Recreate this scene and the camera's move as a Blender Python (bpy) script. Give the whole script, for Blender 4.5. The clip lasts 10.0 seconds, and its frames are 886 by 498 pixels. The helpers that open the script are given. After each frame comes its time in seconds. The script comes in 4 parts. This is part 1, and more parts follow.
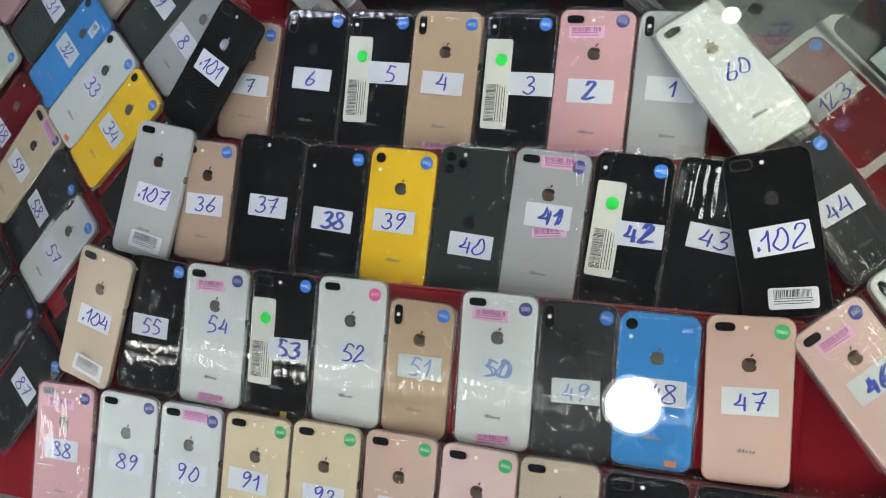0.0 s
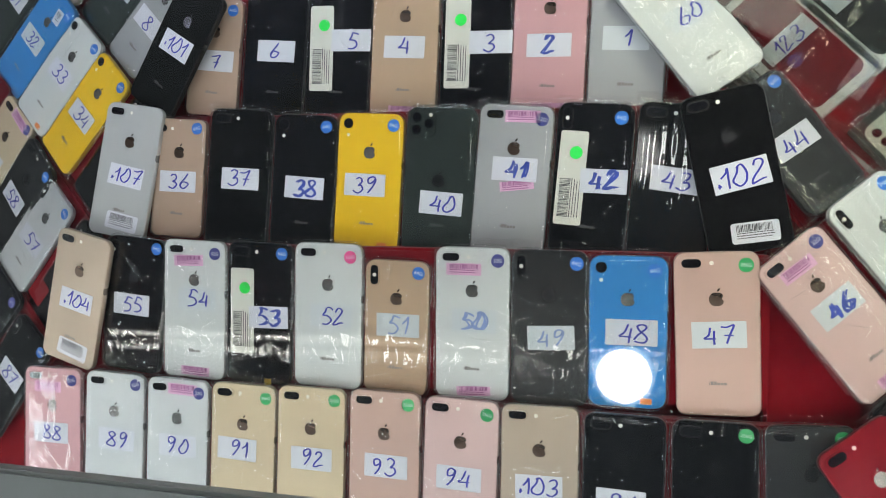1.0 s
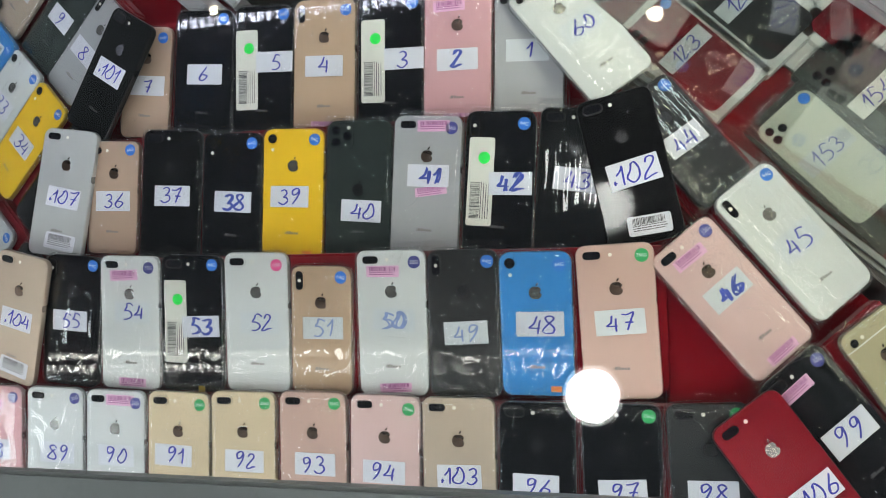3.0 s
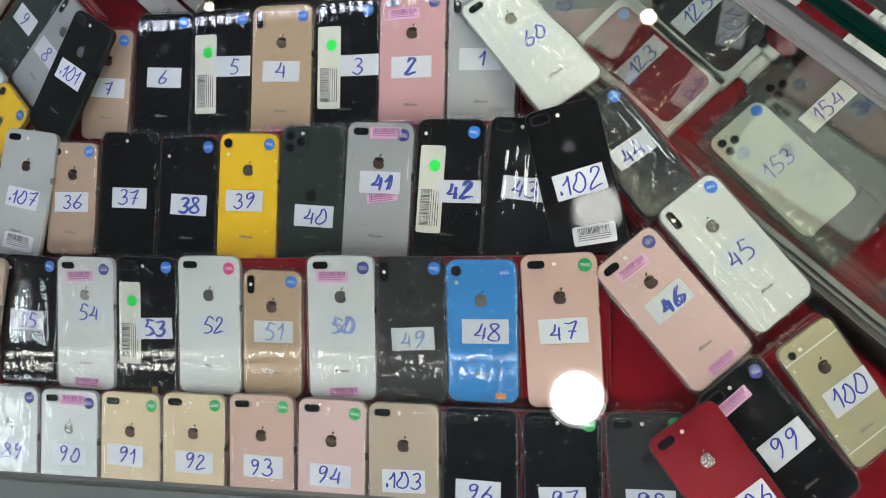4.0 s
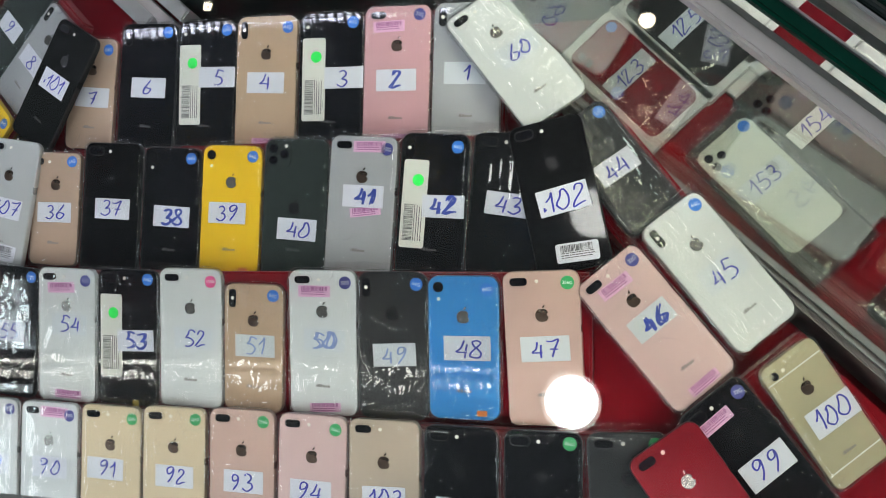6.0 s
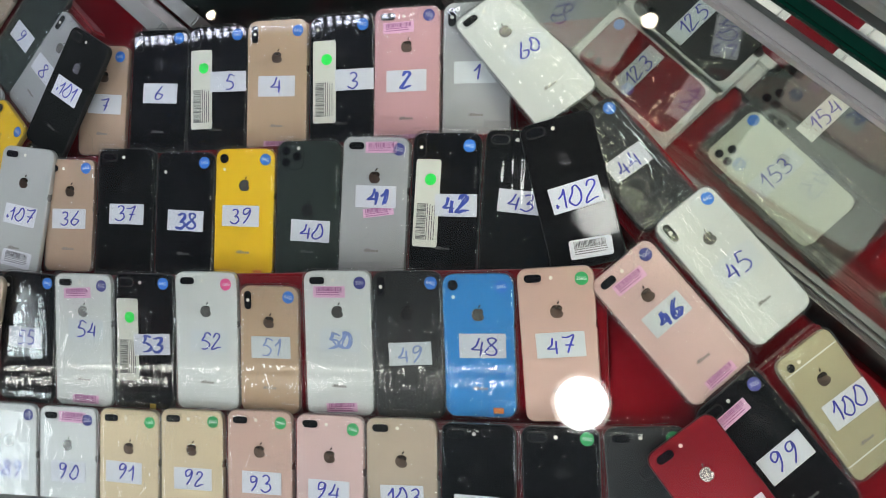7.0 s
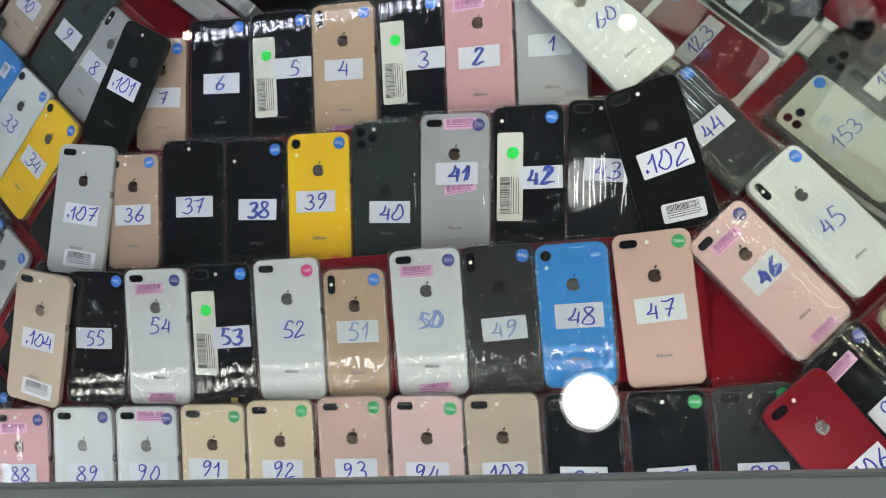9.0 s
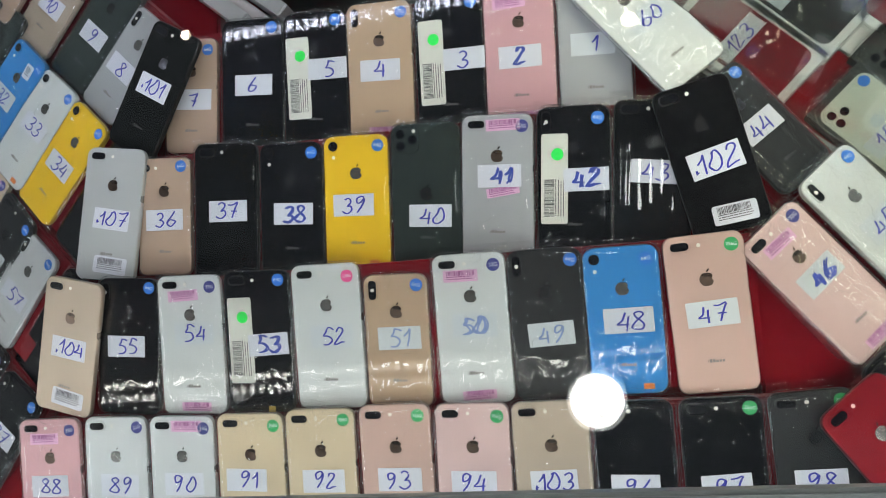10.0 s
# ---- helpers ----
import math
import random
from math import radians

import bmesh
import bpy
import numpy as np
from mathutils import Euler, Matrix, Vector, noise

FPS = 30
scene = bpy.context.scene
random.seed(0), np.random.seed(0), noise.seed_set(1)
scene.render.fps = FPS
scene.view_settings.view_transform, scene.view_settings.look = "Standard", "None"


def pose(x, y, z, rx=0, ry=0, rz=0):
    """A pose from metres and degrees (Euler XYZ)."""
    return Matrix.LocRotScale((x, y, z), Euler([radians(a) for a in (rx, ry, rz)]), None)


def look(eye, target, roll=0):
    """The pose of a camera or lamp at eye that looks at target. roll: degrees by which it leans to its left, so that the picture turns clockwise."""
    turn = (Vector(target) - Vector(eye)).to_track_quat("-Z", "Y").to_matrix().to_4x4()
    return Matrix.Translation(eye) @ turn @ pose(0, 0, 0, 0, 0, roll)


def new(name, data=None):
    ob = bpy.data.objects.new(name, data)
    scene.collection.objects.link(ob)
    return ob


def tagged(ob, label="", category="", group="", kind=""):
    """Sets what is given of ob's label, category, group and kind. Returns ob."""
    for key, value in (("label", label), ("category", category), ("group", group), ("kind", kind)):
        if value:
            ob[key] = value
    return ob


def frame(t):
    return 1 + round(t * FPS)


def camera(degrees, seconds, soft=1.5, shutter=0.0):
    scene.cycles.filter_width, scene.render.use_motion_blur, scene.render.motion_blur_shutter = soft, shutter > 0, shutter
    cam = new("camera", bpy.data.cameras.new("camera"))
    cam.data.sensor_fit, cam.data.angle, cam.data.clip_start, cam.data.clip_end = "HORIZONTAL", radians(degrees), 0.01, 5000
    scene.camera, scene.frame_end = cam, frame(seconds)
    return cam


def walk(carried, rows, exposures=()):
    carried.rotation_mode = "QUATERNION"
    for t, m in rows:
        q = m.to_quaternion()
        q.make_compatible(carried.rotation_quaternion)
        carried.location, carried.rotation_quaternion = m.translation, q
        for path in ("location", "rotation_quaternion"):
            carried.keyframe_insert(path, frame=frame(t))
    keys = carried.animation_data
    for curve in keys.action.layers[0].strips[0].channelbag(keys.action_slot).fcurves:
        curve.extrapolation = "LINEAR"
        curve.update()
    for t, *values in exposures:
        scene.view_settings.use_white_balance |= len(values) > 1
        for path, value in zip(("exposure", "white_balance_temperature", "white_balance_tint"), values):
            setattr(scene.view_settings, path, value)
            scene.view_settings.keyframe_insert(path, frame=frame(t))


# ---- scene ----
cam = camera(57.1, 10.0, 0.8)
PATH = [
    (0, (0.4323, 0.1320, 0.8180), (-0.1317, 0.3775, -1.0850), -60.95),
    (0.5, (0.4360, 0.1180, 0.8123), (-0.1366, 0.3248, -1.0927), -65.26),
    (1, (0.4549, 0.0958, 0.8239), (-0.0809, 0.3251, -1.0893), -64.70),
    (1.5, (0.4779, 0.0842, 0.8306), (-0.0415, 0.3453, -1.0830), -62.50),
    (2, (0.4975, 0.0692, 0.8368), (-0.0104, 0.3538, -1.0766), -60.57),
    (3.5, (0.5596, 0.0573, 0.8466), (0.0667, 0.3786, -1.0649), -57.26),
    (4, (0.5893, 0.0670, 0.8408), (0.0944, 0.3786, -1.0718), -57.28),
    (4.5, (0.6002, 0.0776, 0.8350), (0.1081, 0.3784, -1.0801), -57.47),
    (5, (0.6048, 0.0842, 0.8339), (0.1122, 0.3836, -1.0812), -57.51),
    (6.5, (0.6055, 0.0860, 0.8330), (0.1074, 0.4015, -1.0782), -56.97),
    (7, (0.5977, 0.0785, 0.8382), (0.0914, 0.3991, -1.0699), -57.72),
    (7.5, (0.5808, 0.0744, 0.8426), (0.0921, 0.4093, -1.0677), -57.01),
    (8, (0.5525, 0.0590, 0.8497), (0.0685, 0.4157, -1.0578), -55.06),
    (8.5, (0.5078, 0.0491, 0.8538), (0.0365, 0.4143, -1.0553), -54.05),
    (9, (0.4703, 0.0369, 0.8531), (0.0385, 0.3969, -1.0663), -53.45),
    (9.5, (0.4422, 0.0364, 0.8546), (0.0352, 0.3891, -1.0715), -53.19),
    (10, (0.4146, 0.0493, 0.8481), (-0.0014, 0.4031, -1.0759), -53.32),
]
walk(cam, [(t, look(eye, target, roll)) for t, eye, target, roll in PATH], exposures=[(0.0, -0.65)])
FILL_WATTS, DISC_GLOW, LED_GLOW = 40.0, 42.0, 160.0
LAMP_X, LAMP_Y, LAMP_Z = 0.285, 0.0, 3.23
RAIL_Y0, RAIL_Y1 = -0.0170, -0.0160

# ---- light and room ----
GLASS_Z = 0.30
FLOOR_Z = -0.72
CEIL_Z = 4.30

world = bpy.data.worlds.new("world")
scene.world = world
world.use_nodes = True
world.node_tree.nodes["Background"].inputs[0].default_value = (0.9, 0.95, 1.0, 1)
world.node_tree.nodes["Background"].inputs[1].default_value = 0.03


def ceiling_area(name, x, y, sx, sy, watts, turn=0.0):
    data = bpy.data.lights.new(name, "AREA")
    data.shape, data.size, data.size_y, data.energy = "RECTANGLE", sx, sy, watts
    data.color = (0.86, 0.95, 1.0)
    ob = new(name, data)
    ob.matrix_world = pose(x, y, CEIL_Z - 0.06, 0, 0, turn)
    return ob


# added fill lamps at ceiling height, kept outside what the glass top mirrors
for n, (lx, ly) in enumerate(((3.4, -1.6), (-4.3, -1.8), (3.4, 3.6), (-2.6, -3.4), (0.0, -3.4), (-1.0, 4.9))):
    ceiling_area("unseen_fill_light", lx, ly, 1.6, 0.35, FILL_WATTS, 90 if n < 3 else 0)


# ---- materials ----
def material(name):
    m = bpy.data.materials.new(name)
    m.use_nodes = True
    return m, m.node_tree.nodes, m.node_tree.links, m.node_tree.nodes["Principled BSDF"]


def solid(name, colour, rough=0.5, metal=0.0, vary=0.06, grain=400.0, bump=0.02, coat=0.0, scale2=18.0, spec=0.5):
    """A surface with grain and broad mottling in colour and gloss."""
    m, nodes, links, bsdf = material(name)
    tc = nodes.new("ShaderNodeTexCoord")
    fine, broad = nodes.new("ShaderNodeTexNoise"), nodes.new("ShaderNodeTexNoise")
    fine.inputs["Scale"].default_value, broad.inputs["Scale"].default_value = grain, scale2
    broad.inputs["Detail"].default_value = 5
    for nd in (fine, broad):
        links.new(tc.outputs["Object"], nd.inputs["Vector"])
    mixn = nodes.new("ShaderNodeMath")
    mixn.operation = "ADD"
    links.new(fine.outputs[0], mixn.inputs[0])
    links.new(broad.outputs[0], mixn.inputs[1])
    ramp = nodes.new("ShaderNodeMapRange")
    ramp.inputs["From Min"].default_value, ramp.inputs["From Max"].default_value = 0.6, 1.4
    ramp.inputs["To Min"].default_value, ramp.inputs["To Max"].default_value = 1 - vary, 1 + vary
    links.new(mixn.outputs[0], ramp.inputs["Value"])
    mul = nodes.new("ShaderNodeMix")
    mul.data_type, mul.blend_type = "RGBA", "MULTIPLY"
    mul.inputs["Factor"].default_value = 1
    mul.inputs["A"].default_value = (*colour, 1)
    links.new(ramp.outputs[0], mul.inputs["B"])
    links.new(mul.outputs["Result"], bsdf.inputs["Base Color"])
    rr = nodes.new("ShaderNodeMapRange")
    rr.inputs["From Min"].default_value, rr.inputs["From Max"].default_value = 0.3, 0.7
    rr.inputs["To Min"].default_value, rr.inputs["To Max"].default_value = max(0.02, rough * 0.8), min(1, rough * 1.25)
    links.new(broad.outputs[0], rr.inputs["Value"])
    links.new(rr.outputs[0], bsdf.inputs["Roughness"])
    bsdf.inputs["Metallic"].default_value = metal
    bsdf.inputs["Coat Weight"].default_value = coat
    bsdf.inputs["Coat Roughness"].default_value = 0.05
    bsdf.inputs["Specular IOR Level"].default_value = spec
    if bump:
        bn = nodes.new("ShaderNodeBump")
        bn.inputs["Strength"].default_value, bn.inputs["Distance"].default_value = bump, 0.001
        links.new(fine.outputs[0], bn.inputs["Height"])
        links.new(bn.outputs[0], bsdf.inputs["Normal"])
    return m


def film(name, gain, rough, crease=0.00016, wave=0.0, length=0.009, sway=0.0007):
    """Clear wrapping: see-through, with gloss by the Fresnel law. Relief in metres: a slow sway, a net of sharp creases in patches, and long waves across the width."""
    m, nodes, links, bsdf = material(name)
    nodes.remove(bsdf)
    out = nodes["Material Output"]

    def maths(op, a, b=0.0, c=0.0):
        nd = nodes.new("ShaderNodeMath")
        nd.operation = op
        for k, v in enumerate((a, b, c)):
            if isinstance(v, (int, float)):
                nd.inputs[k].default_value = v
            else:
                links.new(v, nd.inputs[k])
        return nd.outputs[0]

    def smooth(value, lo, hi):
        nd = nodes.new("ShaderNodeMapRange")
        nd.interpolation_type = "SMOOTHSTEP"
        nd.inputs["From Min"].default_value, nd.inputs["From Max"].default_value = lo, hi
        links.new(value, nd.inputs["Value"])
        return nd.outputs[0]

    tc, mp = nodes.new("ShaderNodeTexCoord"), nodes.new("ShaderNodeMapping")
    rnd = nodes.new("ShaderNodeObjectInfo")
    links.new(tc.outputs["Object"], mp.inputs["Vector"])
    links.new(rnd.outputs["Random"], mp.inputs["Location"])

    def noise_at(scale, detail, distortion=0.0):
        nd = nodes.new("ShaderNodeTexNoise")
        nd.inputs["Scale"].default_value, nd.inputs["Detail"].default_value, nd.inputs["Distortion"].default_value = scale, detail, distortion
        links.new(mp.outputs[0], nd.inputs["Vector"])
        return nd

    slow, patch, bend = noise_at(20, 2), noise_at(14, 3), noise_at(38, 2)
    warp = nodes.new("ShaderNodeVectorMath")
    warp.operation = "MULTIPLY_ADD"
    links.new(bend.outputs["Color"], warp.inputs[0])
    warp.inputs[1].default_value = (0.030, 0.030, 0.0)
    links.new(mp.outputs[0], warp.inputs[2])
    squash = nodes.new("ShaderNodeMapping")
    squash.inputs["Scale"].default_value = (1.0, 0.6, 1.0)
    links.new(warp.outputs[0], squash.inputs["Vector"])
    cell = nodes.new("ShaderNodeTexVoronoi")
    cell.feature, cell.voronoi_dimensions = "DISTANCE_TO_EDGE", "2D"
    cell.inputs["Scale"].default_value = 62
    links.new(squash.outputs[0], cell.inputs["Vector"])
    ridge = maths("SUBTRACT", 1.0, smooth(cell.outputs["Distance"], 0.0, 0.10))
    ridge = maths("MULTIPLY", ridge, smooth(patch.outputs[0], 0.43, 0.61))
    height = maths("MULTIPLY_ADD", ridge, crease, maths("MULTIPLY", slow.outputs[0], sway))
    if wave:
        sep = nodes.new("ShaderNodeSeparateXYZ")
        links.new(mp.outputs[0], sep.inputs[0])
        phase = maths("MULTIPLY_ADD", sep.outputs[0], 2 * math.pi / length, maths("MULTIPLY", patch.outputs[0], 5.0))
        height = maths("MULTIPLY_ADD", maths("SINE", phase), wave, height)
    bn = nodes.new("ShaderNodeBump")
    bn.inputs["Strength"].default_value, bn.inputs["Distance"].default_value = 1.0, 1.0
    links.new(height, bn.inputs["Height"])
    fr = nodes.new("ShaderNodeLayerWeight")
    fr.inputs["Blend"].default_value = 0.5
    gloss = maths("MINIMUM", maths("MULTIPLY_ADD", maths("POWER", fr.outputs["Facing"], 5.0), 0.9, 0.04 * gain), 1.0)
    tr, gl = nodes.new("ShaderNodeBsdfTransparent"), nodes.new("ShaderNodeBsdfGlossy")
    tr.inputs[0].default_value = (0.985, 0.99, 0.99, 1)
    gl.inputs["Roughness"].default_value = rough
    links.new(bn.outputs[0], gl.inputs["Normal"])
    mx = nodes.new("ShaderNodeMixShader")
    links.new(gloss, mx.inputs[0])
    links.new(tr.outputs[0], mx.inputs[1])
    links.new(gl.outputs[0], mx.inputs[2])
    links.new(mx.outputs[0], out.inputs["Surface"])
    return m


def clear_glass(name, tint):
    m, nodes, links, bsdf = material(name)
    nodes.remove(bsdf)
    gl = nodes.new("ShaderNodeBsdfGlass")
    gl.inputs["Color"].default_value = (*tint, 1)
    gl.inputs["Roughness"].default_value, gl.inputs["IOR"].default_value = 0.0, 1.5
    links.new(gl.outputs[0], nodes["Material Output"].inputs["Surface"])
    return m


def glow(name, colour, strength):
    m, nodes, links, bsdf = material(name)
    bsdf.inputs["Base Color"].default_value = (0.8, 0.8, 0.8, 1)
    bsdf.inputs["Emission Color"].default_value = (*colour, 1)
    bsdf.inputs["Emission Strength"].default_value = strength
    return m


def velvet():
    m, nodes, links, bsdf = material("red_velvet")
    tc = nodes.new("ShaderNodeTexCoord")
    a, b = nodes.new("ShaderNodeTexNoise"), nodes.new("ShaderNodeTexNoise")
    a.inputs["Scale"].default_value, b.inputs["Scale"].default_value = 1500, 14
    b.inputs["Detail"].default_value = 6
    for nd in (a, b):
        links.new(tc.outputs["Object"], nd.inputs["Vector"])
    add = nodes.new("ShaderNodeMath")
    add.operation = "ADD"
    links.new(a.outputs[0], add.inputs[0])
    links.new(b.outputs[0], add.inputs[1])
    ramp = nodes.new("ShaderNodeValToRGB")
    ramp.color_ramp.elements[0].position, ramp.color_ramp.elements[0].color = 0.3, (0.11, 0.0015, 0.005, 1)
    ramp.color_ramp.elements[1].position, ramp.color_ramp.elements[1].color = 0.85, (0.21, 0.004, 0.011, 1)
    half = nodes.new("ShaderNodeMath")
    half.operation = "MULTIPLY"
    half.inputs[1].default_value = 0.55
    links.new(add.outputs[0], half.inputs[0])
    links.new(half.outputs[0], ramp.inputs[0])
    links.new(ramp.outputs[0], bsdf.inputs["Base Color"])
    bsdf.inputs["Roughness"].default_value = 0.95
    bsdf.inputs["Sheen Weight"].default_value = 0.15
    bsdf.inputs["Specular IOR Level"].default_value = 0.1
    bn = nodes.new("ShaderNodeBump")
    bn.inputs["Strength"].default_value, bn.inputs["Distance"].default_value = 0.3, 0.0006
    links.new(a.outputs[0], bn.inputs["Height"])
    links.new(bn.outputs[0], bsdf.inputs["Normal"])
    return m


RED = velvet()
COLOURS = {
    "black": (0.006, 0.006, 0.008), "space": (0.022, 0.023, 0.025), "green": (0.026, 0.034, 0.032), "silver": (0.63, 0.645, 0.65),
    "white": (0.70, 0.725, 0.715), "grey": (0.40, 0.41, 0.42), "gold": (0.64, 0.52, 0.36), "rose": (0.56, 0.385, 0.33),
    "pink": (0.62, 0.36, 0.38), "bronze": (0.46, 0.33, 0.25), "champagne": (0.47, 0.38, 0.30), "tan": (0.50, 0.36, 0.25),
    "yellow": (0.83, 0.52, 0.03), "blue": (0.05, 0.25, 0.60), "red": (0.13, 0.003, 0.009), "olive": (0.42, 0.38, 0.25), "blush": (0.66, 0.47, 0.45),
    "cream": (0.66, 0.68, 0.58), "ash": (0.46, 0.475, 0.475), "jet": (0.006, 0.006, 0.007), "graphite": (0.0055, 0.006, 0.006), "slate": (0.055, 0.06, 0.058),
}
GLASSY = {"white", "black", "green", "bronze", "yellow", "blue", "cream", "jet", "tan"}
BACK = {k: solid("back_" + k, c, 0.03 if k in GLASSY else 0.55 if k == "graphite" else 0.36, 0.0 if k in GLASSY or k == "graphite" else 0.25, 0.03, 900, 0.006, 0.25 if k in GLASSY else 0.0, spec=0.5 if k in GLASSY else 0.12 if k == "red" else 0.03 if k == "graphite" else 0.25) for k, c in COLOURS.items()}
RIM = {k: solid("rim_" + k, tuple(min(0.9, v * 0.9 + 0.02) for v in c), 0.3, 0.7, 0.05, 700, 0.01) for k, c in COLOURS.items()}
DARK_LOGO = solid("logo_dark_metal", (0.13, 0.09, 0.07), 0.28, 0.85, 0.05)
GREY_LOGO = solid("logo_grey_metal", (0.30, 0.29, 0.28), 0.2, 0.8, 0.05)
FAINT_LOGO = solid("logo_black_metal", (0.05, 0.05, 0.055), 0.2, 0.7, 0.05)
LENS = solid("lens_glass", (0.006, 0.006, 0.009), 0.05, 0.0, 0.02, coat=1.0)
FLASH = solid("flash_window", (0.85, 0.82, 0.74), 0.3, 0.0, 0.05)
PAPER = solid("label_paper", (0.70, 0.71, 0.77), 0.7, 0.0, 0.04, 700, 0.08)
PAPER_GREY = solid("label_paper_dull", (0.62, 0.66, 0.68), 0.6, 0.0, 0.05, 700, 0.08)
CREAM_PAPER = solid("sticker_cream", (0.74, 0.73, 0.66), 0.6, 0.0, 0.05, 700, 0.05)
PINK_PAPER = solid("sticker_pink", (0.78, 0.45, 0.66), 0.6, 0.0, 0.05, 700, 0.05)
INK = solid("blue_marker_ink", (0.018, 0.022, 0.36), 0.5, 0.0, 0.25, 500, 0.0, scale2=120)
BLUE_INK = solid("overwritten_marker_ink", (0.025, 0.055, 0.36), 0.5, 0.0, 0.35, 500, 0.0, scale2=160)
FADED_INK = solid("faded_marker_ink", (0.22, 0.30, 0.58), 0.5, 0.0, 0.35, 500, 0.0, scale2=160)
PRINT = solid("black_print", (0.03, 0.025, 0.035), 0.7)
PRINT_PINK = solid("purple_print", (0.25, 0.05, 0.20), 0.7)
FAINT_TEXT = solid("engraved_text", (0.22, 0.20, 0.19), 0.5)
DARK_TEXT = solid("engraved_dark_text", (0.07, 0.07, 0.072), 0.5)
DOTS = {"blue": solid("dot_blue", (0.02, 0.17, 0.62), 0.5), "navy": solid("dot_navy", (0.04, 0.045, 0.24), 0.5),
        "green": solid("dot_green", (0.02, 0.34, 0.10), 0.5), "pink": solid("dot_pink", (0.72, 0.08, 0.27), 0.5)}
NEON = solid("neon_green_dot", (0.02, 0.80, 0.10), 0.6)
WHITE_TEXT = solid("dot_text", (0.85, 0.86, 0.9), 0.6)
ORANGE = solid("orange_tab", (0.75, 0.22, 0.05), 0.6)
AMBER = solid("amber_tab", (0.55, 0.38, 0.04), 0.6)
BAG = film("thin_clear_plastic", 1.9, 0.010, 0.00013)
BAG_HEAVY = film("crinkled_clear_plastic", 2.3, 0.010, 0.00020)
BAG_WAVY = film("rippled_clear_plastic", 3.4, 0.016, 0.00003, 0.000085, 0.011, 0.0004)
SEAM = film("folded_plastic_edge", 8.0, 0.08, 0.0)
ALU = solid("brushed_aluminium", (0.55, 0.56, 0.56), 0.35, 0.6, 0.06, 250, 0.04)
ALU_PINK = solid("painted_aluminium", (0.44, 0.40, 0.395), 0.45, 0.1, 0.06, 250, 0.03)
GLASS = clear_glass("counter_glass", (0.98, 0.99, 0.985))
GLASS_SIDE = clear_glass("partition_glass", (0.93, 0.95, 0.935))
GLASS_EDGE = solid("green_glass_edge", (0.004, 0.06, 0.038), 0.12, 0.0, 0.15, 60, 0.0, 0.6)
DARK = solid("dark_cabinet", (0.010, 0.020, 0.020), 0.5)
WALL = solid("wall_paint", (0.55, 0.56, 0.56), 0.8, 0.0, 0.04, 60, 0.05)
# ceiling out of view, coloured dark so it reflects less haze in glass and bags
CEIL = solid("darkened_ceiling", (0.22, 0.23, 0.24), 0.9, 0.0, 0.03, 60, 0.03)
FLOOR = solid("floor_tile", (0.35, 0.34, 0.33), 0.3, 0.0, 0.08, 40, 0.02)
BOX_WHITE = solid("white_carton", (0.72, 0.73, 0.70), 0.5, 0.0, 0.03, 300, 0.03)
BOX_BLACK = solid("black_carton", (0.020, 0.022, 0.021), 0.35, 0.0, 0.05, 300, 0.03)
LAMP_DISC = glow("lamp_diffuser", (1.0, 0.98, 0.95), DISC_GLOW)
LAMP_WARM = glow("bulb", (1.0, 0.86, 0.62), 70)
LED = glow("led_chip", (1.0, 0.98, 0.90), LED_GLOW)
LED_REFLECTED = glow("reflected_dot_glow", (1.0, 0.98, 0.92), LED_GLOW * 0.6)
ALU_MID = solid("grey_aluminium", (0.24, 0.245, 0.24), 0.45, 0.3, 0.06, 250, 0.03)
ALU_DARK = solid("dark_aluminium", (0.16, 0.17, 0.165), 0.4, 0.5, 0.06, 250, 0.03)
FOOT_METAL = solid("brown_grey_metal", (0.11, 0.10, 0.092), 0.45, 0.2, 0.08, 250, 0.03)
PALE_TRAY = solid("painted_glass_reflection", (0.72, 0.71, 0.68), 0.4, 0.0, 0.08, 120, 0.02)
COOL_LED = glow("cool_led_chip", (0.80, 0.82, 1.0), LED_GLOW)
WARM_LED = glow("warm_led_chip", (1.0, 0.95, 0.72), LED_GLOW * 0.6)


# ---- mesh helpers ----
def part(name, bm, mat, parent=None, label="", smooth=False):
    me = bpy.data.meshes.new(name)
    bm.to_mesh(me)
    bm.free()
    if smooth:
        for f in me.polygons:
            f.use_smooth = True
    me.materials.append(mat)
    ob = new(name, me)
    if parent:
        ob.parent = parent
    return tagged(ob, label)


def shared(name, me, parent, m):
    ob = new(name, me)
    ob.parent = parent
    ob.matrix_local = m
    return ob


def box(bm, x0, y0, z0, x1, y1, z1, bevel=0.0):
    r = bmesh.ops.create_cube(bm, size=1, matrix=Matrix.LocRotScale(((x0 + x1) / 2, (y0 + y1) / 2, (z0 + z1) / 2), None, (x1 - x0, y1 - y0, z1 - z0)))
    if bevel:
        es = {e for v in r["verts"] for e in v.link_edges}
        bmesh.ops.bevel(bm, geom=list(es), offset=bevel, segments=2, affect="EDGES")
    return bm


def outline(w, h, r, n=7):
    pts = []
    for cx, cy, a0 in ((w / 2 - r, h / 2 - r, 0), (-w / 2 + r, h / 2 - r, 90), (-w / 2 + r, -h / 2 + r, 180), (w / 2 - r, -h / 2 + r, 270)):
        for i in range(n + 1):
            a = radians(a0 + 90 * i / n)
            pts.append((cx + r * math.cos(a), cy + r * math.sin(a)))
    return pts


